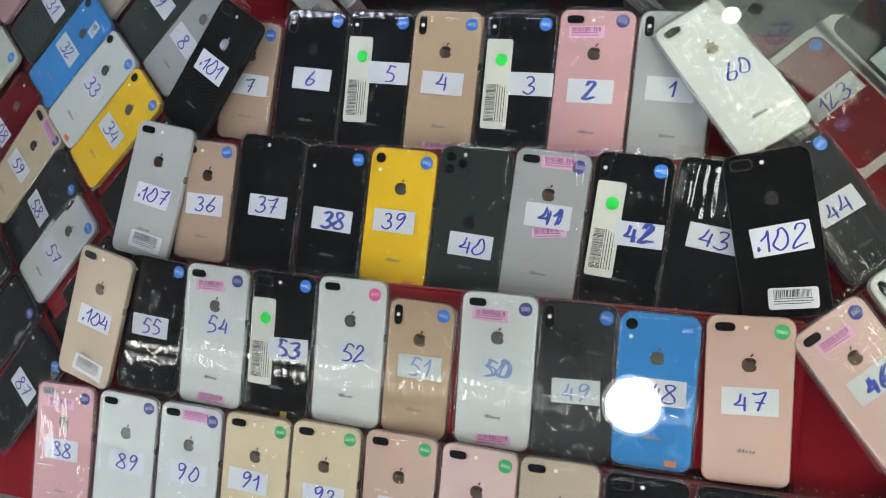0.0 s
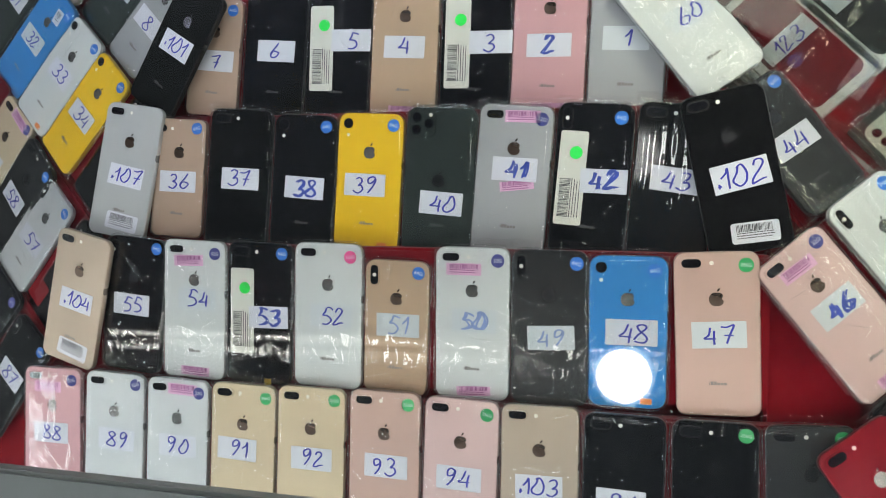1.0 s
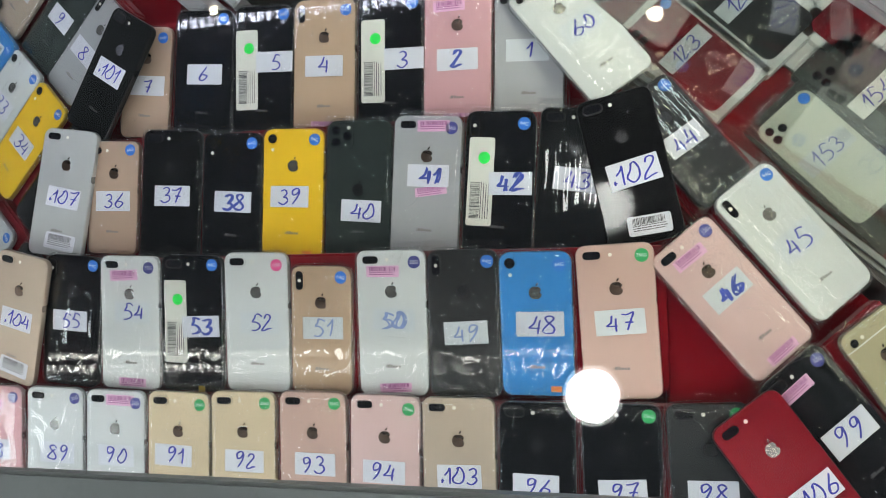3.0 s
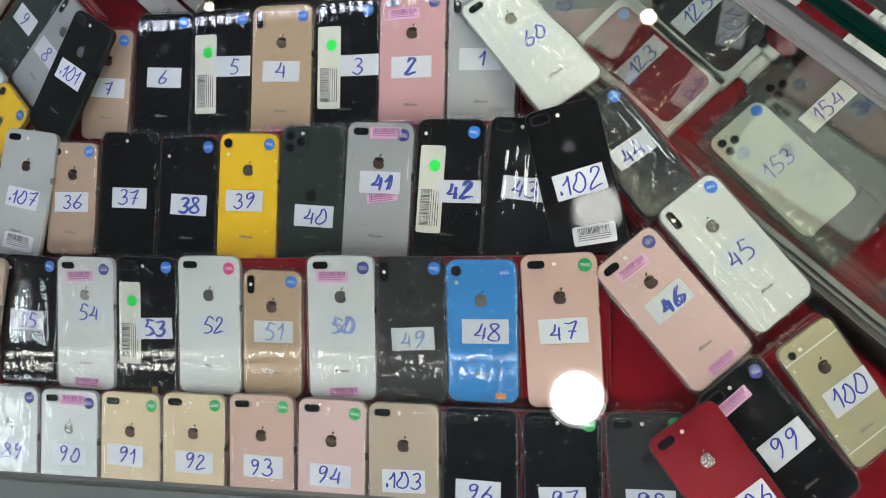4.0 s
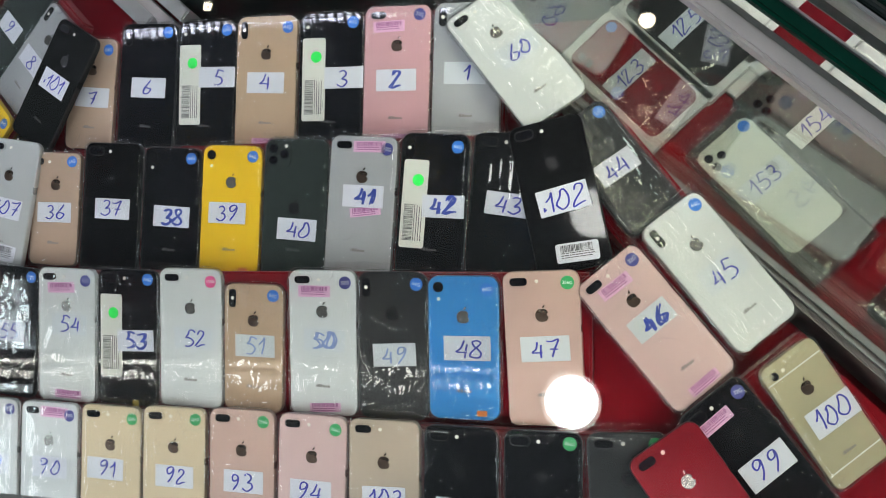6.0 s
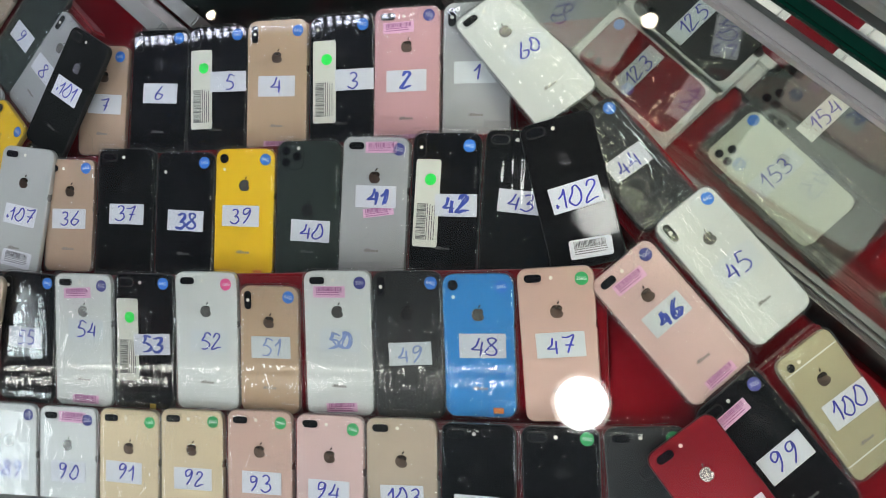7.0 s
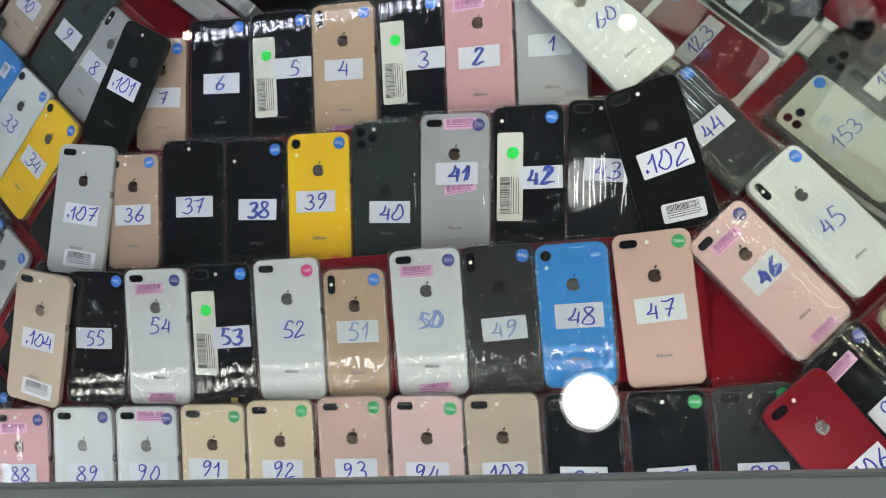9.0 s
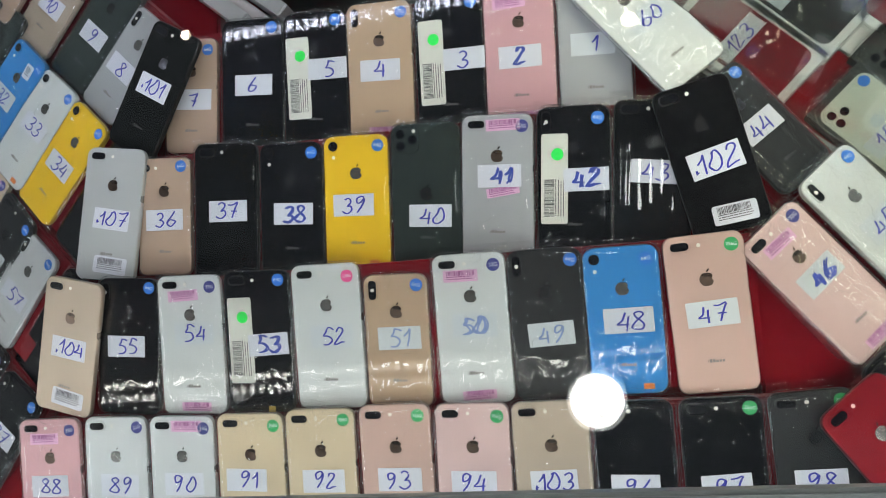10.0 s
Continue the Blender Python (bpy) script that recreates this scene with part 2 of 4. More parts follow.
def slab(bm, w, h, r, levels, cx=0.0, cy=0.0, n=7):
    """Closed rounded plate; levels: (z, inset) from the bottom up."""
    loops = []
    for z, inset in levels:
        loops.append([bm.verts.new((cx + x, cy + y, z)) for x, y in outline(w - 2 * inset, h - 2 * inset, max(0.0004, r - inset), n)])
    k = len(loops[0])
    for a, b in zip(loops, loops[1:]):
        for i in range(k):
            bm.faces.new((a[i], a[(i + 1) % k], b[(i + 1) % k], b[i]))
    bm.faces.new(loops[-1])
    bm.faces.new(loops[0][::-1])
    return bm


def disc(bm, cx, cy, r, z0, z1, n=20):
    lo = [bm.verts.new((cx + r * math.cos(2 * math.pi * i / n), cy + r * math.sin(2 * math.pi * i / n), z0)) for i in range(n)]
    hi = [bm.verts.new((v.co.x, v.co.y, z1)) for v in lo]
    for i in range(n):
        bm.faces.new((lo[i], lo[(i + 1) % n], hi[(i + 1) % n], hi[i]))
    bm.faces.new(hi)
    return bm


# handwritten figures: strokes on a coarse grid, two characters a knot
STROKES = {"0": "39 26 03 11 30 51 63 66 49 28", "1": "05 27 39 34 30", "2": "17 29 49 58 46 12 00 20 41 61", "3": "18 39 58 56 34 54 62 40 20 01",
           "4": "39 25 03 33 63;57 54 50", "5": "29 27 15 35 54 62 40 10;29 49 68", "6": "59 36 13 11 30 51 63 44 24 12", "7": "08 38 69 56 43 30;24 44 64",
           "8": "58 39 18 26 44 62 50 20 01 13 35 57 58", "9": "58 39 18 16 25 46 58 56 43 20", "+": "03 33;15 11"}


def ribbon(bm, pts, w, z):
    """A pen stroke through the knots."""
    path = []
    for i in range(len(pts) - 1):
        p0, p1, p2, p3 = pts[max(0, i - 1)], pts[i], pts[i + 1], pts[min(len(pts) - 1, i + 2)]
        for s in range(5):
            t = s / 5
            path.append(tuple(0.5 * (2 * b + (c - a) * t + (2 * a - 5 * b + 4 * c - d) * t * t + (3 * b - a - 3 * c + d) * t ** 3) for a, b, c, d in zip(p0, p1, p2, p3)))
    path.append(pts[-1])
    left, right = [], []
    for i, p in enumerate(path):
        q0, q1 = path[max(0, i - 1)], path[min(len(path) - 1, i + 1)]
        dx, dy = q1[0] - q0[0], q1[1] - q0[1]
        L = math.hypot(dx, dy) or 1
        ww = w * (0.8 + 0.35 * abs(dy) / L)
        left.append(bm.verts.new((p[0] - dy / L * ww, p[1] + dx / L * ww, z)))
        right.append(bm.verts.new((p[0] + dy / L * ww, p[1] - dx / L * ww, z)))
    for i in range(len(path) - 1):
        bm.faces.new((left[i], right[i], right[i + 1], left[i + 1]))


def figures(text, height, rng, pen=0.00062, passes=1):
    """Handwritten figures; with more passes the pen goes over them again."""
    bm = bmesh.new()
    x = 0.0
    s = height / 9
    for ch in text:
        k = s * (0.55 if ch == "+" else rng.uniform(0.92, 1.08))
        up = rng.uniform(-0.4, 0.4) * s
        lean = rng.uniform(0.04, 0.18)
        for go in range(passes):
            shift = rng.uniform(-1.2, 1.2) if go else 0.0
            jit = 0.25 if passes == 1 else 0.5
            for stroke in STROKES[ch].split(";"):
                pts = []
                for knot in stroke.split():
                    px, py = int(knot[0]) + shift + rng.uniform(-jit, jit), int(knot[1]) + rng.uniform(-jit, jit)
                    pts.append((x + (px + lean * py) * k, up + py * k))
                ribbon(bm, pts, pen, 0.00002 * go)
        x += (3.6 if ch == "+" else 4.6 if ch == "1" else 7.6) * k
    for v in bm.verts:
        v.co.x -= x / 2 - 0.4 * s
        v.co.y -= height / 2
    return bm


def text_mesh(text, size):
    cu = bpy.data.curves.new("text", "FONT")
    cu.body, cu.size, cu.align_x, cu.align_y = text, size, "CENTER", "CENTER"
    ob = new("text", cu)
    dg = bpy.context.evaluated_depsgraph_get()
    me = bpy.data.meshes.new_from_object(ob.evaluated_get(dg))
    bpy.data.objects.remove(ob)
    me.materials.clear()
    me.materials.append(WHITE_TEXT)
    return me


CAPACITY = {t: text_mesh(t, 0.0056 if len(t) == 3 else 0.0047) for t in ("64G", "32G", "256G", "128G")}


def mesh_of(bm, mat, smooth=False):
    me = bpy.data.meshes.new("part")
    bm.to_mesh(me)
    bm.free()
    me.materials.append(mat)
    if smooth:
        for f in me.polygons:
            f.use_smooth = True
    return me


SIZES = {"plus": (0.0781, 0.1583, 0.0105), "small": (0.0671, 0.1383, 0.0095), "x": (0.0709, 0.1436, 0.0115), "xr": (0.0757, 0.1509, 0.0120),
         "max": (0.0774, 0.1575, 0.0120), "pro": (0.0778, 0.1580, 0.0120)}
THICK = 0.0078
CACHE = {}


def cached(key, make):
    if key not in CACHE:
        CACHE[key] = make()
    return CACHE[key]


def logo_mesh(mat):
    """Plain rounded fruit-like emblem with a leaf."""
    bm = bmesh.new()
    n = 28
    vs = []
    for i in range(n):
        a = 2 * math.pi * i / n
        r = 0.0072 * (1 - 0.10 * math.exp(-((a - math.pi / 2) / 0.28) ** 2) - 0.08 * math.exp(-((a - 3 * math.pi / 2) / 0.25) ** 2))
        r *= 1 - 0.36 * math.exp(-(min(abs(a - 0.12), abs(a - 0.12 - 2 * math.pi)) / 0.27) ** 2)
        vs.append(bm.verts.new((r * math.cos(a) * 0.98, r * math.sin(a) * 0.98, 0)))
    bm.faces.new(vs)
    leaf = [bm.verts.new((0.0003 + 0.0032 * u, 0.0073 + 0.0036 * v, 0)) for u, v in ((0, 0), (0.45, 0.1), (0.8, 0.5), (0.85, 1), (0.4, 0.85), (0.1, 0.45))]
    bm.faces.new(leaf)
    return mesh_of(bm, mat)


def print_bars(mat):
    """A short line of print, as plain bars."""
    bm, x = bmesh.new(), -0.0084
    for bw, bh in ((0.0009, 0.0026), (0.0026, 0.0036), (0.0022, 0.0036), (0.0025, 0.0024), (0.0022, 0.0024), (0.0024, 0.0024)):
        box(bm, x, -0.0013, 0, x + bw, -0.0013 + bh, 0.00006)
        x += bw + 0.0007
    return mesh_of(bm, mat)


def sheet(w, h, mat, r=0.0006):
    return mesh_of(slab(bmesh.new(), w, h, r, ((0, 0), (0.00016, 0))), mat)


def bars(w, h, rows, seed, mat):
    """Barcode above lines of small print, as plain bars."""
    rng = random.Random(seed)
    bm = bmesh.new()
    x = -w / 2
    while x < w / 2 - 0.001:
        bw = rng.choice((0.0003, 0.0005, 0.0008))
        box(bm, x, 0.0, 0, x + bw, h / 2, 0.00006)
        x += bw + rng.choice((0.0003, 0.0005, 0.0007))
    for i in range(rows):
        y = -h / 2 * (i + 0.7) / rows
        xx = -w / 2
        while xx < w / 2 - 0.003:
            bw = rng.uniform(0.0015, 0.005)
            box(bm, xx, y, 0, min(w / 2, xx + bw), y + 0.0009, 0.00006)
            xx += bw + 0.0008
    return mesh_of(bm, mat)


def bag_mesh(w, h, seed, heavy, mat):
    """Loose clear bag drawn over the phone: raised folds, a crimped top and corners."""
    rng = random.Random(seed)
    e, flap = 0.0036, rng.uniform(0.003, 0.007)
    nx, ny = 22, 40
    ox, oy = rng.uniform(0, 50), rng.uniform(0, 50)
    amp = 0.00030 if heavy else 0.00022
    bm = bmesh.new()
    grid = []
    for j in range(ny + 1):
        row = []
        for i in range(nx + 1):
            u, v = i / nx, j / ny
            x = -w / 2 - e + u * (w + 2 * e)
            y = -h / 2 - e + v * (h + 2 * e + flap)
            x += 0.0012 * noise.noise((oy, y * 60, 0)) * abs(2 * u - 1) ** 4
            y += 0.0016 * noise.noise((x * 70, ox, 2)) * abs(2 * v - 1) ** 6
            d = max(abs(x) - w / 2 + 0.0012, abs(y) - h / 2 + 0.0012, 0.0)
            q = Vector((x * 38 + ox, y * 15 + oy, seed * 0.37))
            ridge = (1 - min(1, abs(noise.noise(q)) * 2.2)) ** 3
            top = max(0.0, (y - h / 2 + 0.018) / 0.018)
            ridge += top * 0.9 * (1 - min(1, abs(noise.noise((x * 90 + ox, y * 20, 5))) * 2)) ** 2
            z = 0.00095 + amp * ridge + 0.00006 * noise.noise((x * 120, y * 120, ox))
            z -= min(0.0052, d * 1.3)
            row.append(bm.verts.new((x, y, z)))
        grid.append(row)
    for j in range(ny):
        for i in range(nx):
            bm.faces.new((grid[j][i], grid[j][i + 1], grid[j + 1][i + 1], grid[j + 1][i]))
    return mesh_of(bm, mat, True)


def thread(bm, pts, r):
    """A thin round bead along pts."""
    rings = []
    for i, p in enumerate(pts):
        d = (Vector(pts[min(i + 1, len(pts) - 1)]) - Vector(pts[max(i - 1, 0)])).normalized()
        side = d.cross(Vector((0, 0, 1))).normalized()
        up = side.cross(d)
        rings.append([bm.verts.new(Vector(p) + r * (math.cos(a) * side + math.sin(a) * up)) for a in (0, 1.05, 2.09, 3.14, 4.19, 5.24)])
    for a, b in zip(rings, rings[1:]):
        for i in range(6):
            bm.faces.new((a[i], a[(i + 1) % 6], b[(i + 1) % 6], b[i]))


def seam_mesh(w, h, r, seed, heavy):
    """Rolled edges of the bag, loose tails at its ends and a few hard folds."""
    rng = random.Random(seed * 7 + 1)
    bm = bmesh.new()
    o = rng.uniform(0, 90)
    for grow, z, rad in ((0.0006, -0.0006, 0.00036), (0.0024, -0.0030, 0.00042)):
        ring = outline(w + 2 * grow, h + 2 * grow, r + grow, 4)
        pts = []
        for (x0, y0), (x1, y1) in zip(ring, ring[1:] + ring[:1]):
            n = max(1, int(math.hypot(x1 - x0, y1 - y0) / 0.006))
            for k in range(n):
                x, y = x0 + (x1 - x0) * k / n, y0 + (y1 - y0) * k / n
                q = 1 + 0.018 * noise.noise((x * 55 + o, y * 55, grow * 900))
                pts.append((x * q, y * (1 + (q - 1) * 0.5), z + 0.0006 * noise.noise((x * 90, y * 90 + o, 3))))
        cut = rng.randrange(len(pts))
        pts = pts[cut:] + pts[:cut]
        thread(bm, pts[:int(len(pts) * 0.55)], rad)
        thread(bm, pts[int(len(pts) * 0.60):int(len(pts) * 0.95)], rad)
    for end in (-1, 1):
        for k in range(rng.randint(3, 6)):
            x, y = rng.uniform(-0.45, 0.45) * w, end * (h / 2 + 0.001)
            step = rng.uniform(0.002, 0.005)
            pts = [(x + rng.uniform(-0.002, 0.002) + k2 * rng.uniform(-0.003, 0.003), y - end * k2 * step, 0.0013 if k2 > 0 else -0.0008) for k2 in range(4)]
            thread(bm, pts, 0.00016)
    for k in range(rng.randint(8, 13) if heavy else rng.randint(2, 5)):
        x, y, a = rng.uniform(-0.36, 0.36) * w, rng.uniform(-0.42, 0.36) * h, rng.choice((90, 90, 60, 120, 20, 150)) + rng.uniform(-18, 18)
        pts = []
        for k2 in range(rng.randint(4, 8)):
            pts.append((max(-w / 2, min(w / 2, x)), max(-h / 2, min(h / 2, y)), 0.0016))
            a += rng.uniform(-32, 32)
            x, y = x + 0.0045 * math.cos(radians(a)), y + 0.0045 * math.sin(radians(a))
        thread(bm, pts, 0.00013)
    return mesh_of(bm, SEAM, True)


def phone(number, x, y, z, turn, gx, gy, size, colour, dot="", bag=1, lab=(0.0, 0.0, 0.0), extra="", label="", scale=1.0, dull=False, logo="", group=""):
    """A used phone, face down. z: height of its back's middle; gx, gy: the slope of its support; lab: label's middle in the phone's width and height, and its turn."""
    rng = random.Random(int(number.strip("+")) if number else int(x * 1000 + y * 77))
    w, h, r = SIZES[size]
    a = radians(turn)
    u = Vector((math.cos(a), math.sin(a), gx * math.cos(a) + gy * math.sin(a))).normalized()
    nrm = Vector((-gx, -gy, 1)).normalized()
    v = nrm.cross(u)
    m = Matrix((u, v, nrm)).transposed().to_4x4()
    m.translation = (x, y, z)
    root = new("phone")
    root.matrix_world = m
    tagged(root, label, "phone", group or "phones laid out in the showcase")

    def body():
        return mesh_of(slab(bmesh.new(), w, h, r, ((-THICK, 0.0016), (-THICK + 0.0006, 0.0006), (-THICK + 0.0018, 0.0), (-0.0016, 0.0), (-0.0006, 0.0004), (-0.0002, 0.0009))), RIM[colour], True)

    def back():
        return mesh_of(slab(bmesh.new(), w - 0.0014, h - 0.0014, r - 0.0007, ((-0.0006, 0.0), (-0.0002, 0.0002), (0.0, 0.0007))), BACK[colour], False)

    rim = shared("frame", cached(("body", size, colour), body), root, pose(0, 0, 0))
    shared("back_panel", cached(("back", size, colour), back), root, pose(0, 0, 0))
    # camera
    cx, cy = -w / 2 + 0.0165, h / 2 - 0.0105
    dark = colour in ("black", "jet", "space", "green", "graphite")
    ring = RIM[colour] if dark else BACK[colour]
    if size in ("plus",):
        bump = shared("camera", cached(("cam2", colour), lambda: mesh_of(slab(bmesh.new(), 0.0215, 0.0112, 0.0055, ((-0.0005, 0), (0.0008, 0), (0.0011, 0.0004))), ring)), root, pose(cx, cy, 0))
        shared("camera_glass", cached("glass2", lambda: mesh_of(slab(bmesh.new(), 0.0180, 0.0082, 0.0041, ((0.0009, 0), (0.0013, 0))), LENS)), bump, pose(0, 0, 0))
        for dx in (-0.0045, 0.0048):
            shared("lens", cached("lens", lambda: mesh_of(disc(disc(bmesh.new(), 0, 0, 0.0032, 0, 0.0002), 0, 0, 0.0016, 0, 0.0004), LENS)), bump, pose(dx, 0, 0.0013))
        fx, fy = cx + 0.0185, cy
    elif size in ("x", "max"):
        cx, cy = -w / 2 + 0.0105, h / 2 - 0.0165
        bump = shared("camera", cached(("camx", colour), lambda: mesh_of(slab(bmesh.new(), 0.0112, 0.0235, 0.0055, ((-0.0005, 0), (0.0009, 0), (0.0012, 0.0004))), ring)), root, pose(cx, cy, 0))
        shared("camera_glass", cached("glassx", lambda: mesh_of(slab(bmesh.new(), 0.0086, 0.0208, 0.0042, ((0.0010, 0), (0.0014, 0))), LENS)), bump, pose(0, 0, 0))
        for dy in (-0.0063, 0.0063):
            shared("lens", cached("lens", lambda: mesh_of(disc(bmesh.new(), 0, 0, 0.0032, 0, 0.0002), LENS)), bump, pose(0, dy, 0.0014))
        fx, fy = cx, cy
    elif size == "pro":
        cx, cy = -w / 2 + 0.0185, h / 2 - 0.0185
        bump = shared("camera", cached(("camp", colour), lambda: mesh_of(slab(bmesh.new(), 0.029, 0.029, 0.0075, ((-0.0005, 0), (0.0006, 0), (0.0012, 0.0006))), BACK[colour])), root, pose(cx, cy, 0))
        for dx, dy in ((-0.0066, 0.0066), (-0.0066, -0.0066), (0.0070, 0.0)):
            lens = shared("lens", cached("lens3", lambda: mesh_of(disc(bmesh.new(), 0, 0, 0.0050, 0, 0.0012), LENS)), bump, pose(dx, dy, 0.0012))
        fx, fy = cx + 0.0085, cy + 0.0095
    else:
        cx, cy = -w / 2 + 0.0118, h / 2 - 0.0118
        rad = 0.0066 if size == "xr" else 0.0050
        bump = shared("camera", cached(("cam1", size, colour), lambda: mesh_of(disc(bmesh.new(), 0, 0, rad, -0.0005, 0.0011, 26), ring)), root, pose(cx, cy, 0))
        shared("camera_glass", cached(("glass1", size), lambda: mesh_of(disc(bmesh.new(), 0, 0, rad * 0.84, 0.0009, 0.0014, 26), LENS)), bump, pose(0, 0, 0))
        fx, fy = (cx, cy - 0.0125) if size == "xr" else (cx + 0.0110, cy)
    flash = cached("flash", lambda: mesh_of(disc(bmesh.new(), 0, 0, 0.0020, -0.0003, 0.00025, 14), FLASH))
    shared("flash", flash, root, pose(fx, fy, 0.0014 if size in ("x", "max") else 0.0013 if size == "pro" else 0))
    # emblem and the small bar of print near the lower end
    lm = {"dark": DARK_LOGO, "grey": GREY_LOGO, "faint": FAINT_LOGO}[logo or ("faint" if dark else "dark")]
    ly = 0.0 if size == "pro" else h * 0.215
    shared("emblem", cached(("logo", lm.name), lambda: logo_mesh(lm)), root, pose(0, ly, 0.00012))
    if colour not in ("jet",):
        tone = DARK_TEXT if dark else FAINT_TEXT
        shared("print_line", cached(("line", tone.name), lambda: print_bars(tone)), root, pose(0, -h * 0.30, 0.00004))
    # capacity sticker
    if dot:
        cap, tone = dot.split()
        ds = shared("capacity_sticker", cached(("dot", tone), lambda: mesh_of(disc(bmesh.new(), 0, 0, 0.0069, 0, 0.00014, 26), DOTS[tone])), root,
                    pose(w / 2 - 0.0115 - rng.uniform(0, 0.002), h / 2 - 0.0125 + rng.uniform(-0.002, 0.002), 0.0002, 0, 0, rng.uniform(-20, 15)))
        tagged(ds, tone + " round capacity sticker")
        shared("capacity_text", CAPACITY[cap], ds, pose(0, 0, 0.0002))
    if "T" in extra:   # tall cream sticker with a neon dot
        st = shared("stock_sticker", cached("tall", lambda: sheet(0.0285, 0.0960, CREAM_PAPER, 0.003)), root, pose(-w / 2 + 0.0185, h * 0.01, 0.0002, 0, 0, rng.uniform(-2, 2)))
        tagged(st, "tall cream barcode sticker")
        shared("barcode", cached("tallbars", lambda: bars(0.040, 0.022, 4, 5, PRINT)), st, pose(0.0, -0.020, 0.0002, 0, 0, 90))
        shared("neon_dot", cached("neon", lambda: mesh_of(disc(bmesh.new(), 0, 0, 0.0066, 0, 0.0001, 24), NEON)), st, pose(0.003, 0.026, 0.0002))
    if "P" in extra:   # pink barcode sticker under the camera
        st = shared("pink_sticker", cached("pinktop", lambda: sheet(0.0370, 0.0125, PINK_PAPER)), root, pose(-w * 0.10 + rng.uniform(-0.003, 0.004), h / 2 - 0.0230, 0.00018, 0, 0, rng.uniform(-3, 3)))
        shared("barcode", cached("pinkbars", lambda: bars(0.030, 0.0095, 2, 7, PRINT_PINK)), st, pose(0, 0.0004, 0.0002))
    if "Q" in extra:   # pink sticker beside the camera
        st = shared("pink_sticker", cached("pinktop", lambda: sheet(0.0370, 0.0125, PINK_PAPER)), root, pose(w * 0.08, h / 2 - 0.0115, 0.00018, 0, 0, rng.uniform(-4, 2)))
        shared("barcode", cached("pinkbars", lambda: bars(0.030, 0.0095, 2, 7, PRINT_PINK)), st, pose(0, 0.0004, 0.0002))
    if "B" in extra:   # pink sticker at the lower end
        st = shared("pink_sticker", cached("pinklow", lambda: sheet(0.0360, 0.0100, PINK_PAPER)), root, pose(0.002, -h / 2 + 0.0085, 0.00018, 0, 0, rng.uniform(-3, 3)))
        shared("barcode", cached("pinkbars", lambda: bars(0.030, 0.0095, 2, 7, PRINT_PINK)), st, pose(0, 0.0002, 0.0002))
    if "M" in extra:   # slanted pink strip below the label
        st = shared("pink_sticker", cached("pinklow", lambda: sheet(0.0360, 0.0100, PINK_PAPER)), root, pose(0.006, -0.004, 0.00018, 0, 0, 9))
        shared("barcode", cached("pinkbars", lambda: bars(0.030, 0.0095, 2, 7, PRINT_PINK)), st, pose(0, 0.0002, 0.0002))
    if "W" in extra:   # white barcode sticker at the lower end
        st = shared("white_sticker", cached("white", lambda: sheet(0.0440, 0.0200, PAPER, 0.003)), root, pose(0.006, -h / 2 + 0.0185, 0.0002, 0, 0, -4))
        tagged(st, "white barcode sticker")
        shared("barcode", cached("whitebars", lambda: bars(0.034, 0.014, 3, 11, PRINT)), st, pose(0, 0.001, 0.0002))
    if "N" in extra:   # pale antenna lines across both ends
        for end in (-1, 1):
            shared("antenna_band", cached("band", lambda: mesh_of(box(bmesh.new(), -0.0322, -0.0007, 0, 0.0322, 0.0007, 0.00008), BOX_WHITE)), root, pose(0, end * (h / 2 - 0.0175), 0.00004))
    if "S" in extra:   # small white tag near the top
        st = shared("white_tag", cached("tag", lambda: sheet(0.0150, 0.0200, PAPER)), root, pose(w * 0.16, h * 0.33, 0.0002, 0, 0, 4))
        shared("barcode", cached("tagbars", lambda: bars(0.010, 0.012, 2, 13, PRINT)), st, pose(0, 0.0005, 0.0002))
    if "O" in extra:
        shared("orange_tab", cached("tabo", lambda: sheet(0.0110, 0.0060, ORANGE)), root, pose(w * 0.25, -h / 2 + 0.0075, 0.0003))
    if "Y" in extra:
        shared("amber_tab", cached("taby", lambda: sheet(0.0080, 0.0075, AMBER)), root, pose(w * 0.16, -h / 2 + 0.003, 0.0003))
    # hand-numbered paper label
    if number:
        lw, lh = 0.0475 * scale, 0.0245 * scale
        lx, lyy, lt = lab
        st = shared("number_label", cached(("label", round(scale, 2), dull), lambda: sheet(lw, lh, PAPER_GREY if dull else PAPER)), root, pose(lx * w, lyy * h, 0.00055, 0, 0, lt + rng.uniform(-1.5, 1.5)))
        tagged(st, "white paper label numbered by hand in blue")
        part("number", figures(number, 0.0172 * scale, rng, 0.00088, 3 if "V" in extra else 1), FADED_INK if "F" in extra else BLUE_INK if "V" in extra else INK, st).matrix_local = pose(rng.uniform(-0.002, 0.002), rng.uniform(-0.001, 0.001), 0.00022)
    if bag:
        seed = (int(number.strip("+")) if number else int(x * 1e3)) + 3
        wrap = shared("plastic_bag", bag_mesh(w, h, seed, bag > 1, (BAG, BAG_HEAVY, BAG_WAVY)[bag - 1]), root, pose(0, 0, 0.0007))
        shared("bag_seam", seam_mesh(w, h, r, seed, bag > 1), wrap, pose(0, 0, 0))
    return root


# ---- room ----
def simple(name, bm, mat, label="", category="", kind="structure", smooth=False):
    return tagged(part(name, bm, mat, None, "", smooth), label, category, "", kind)


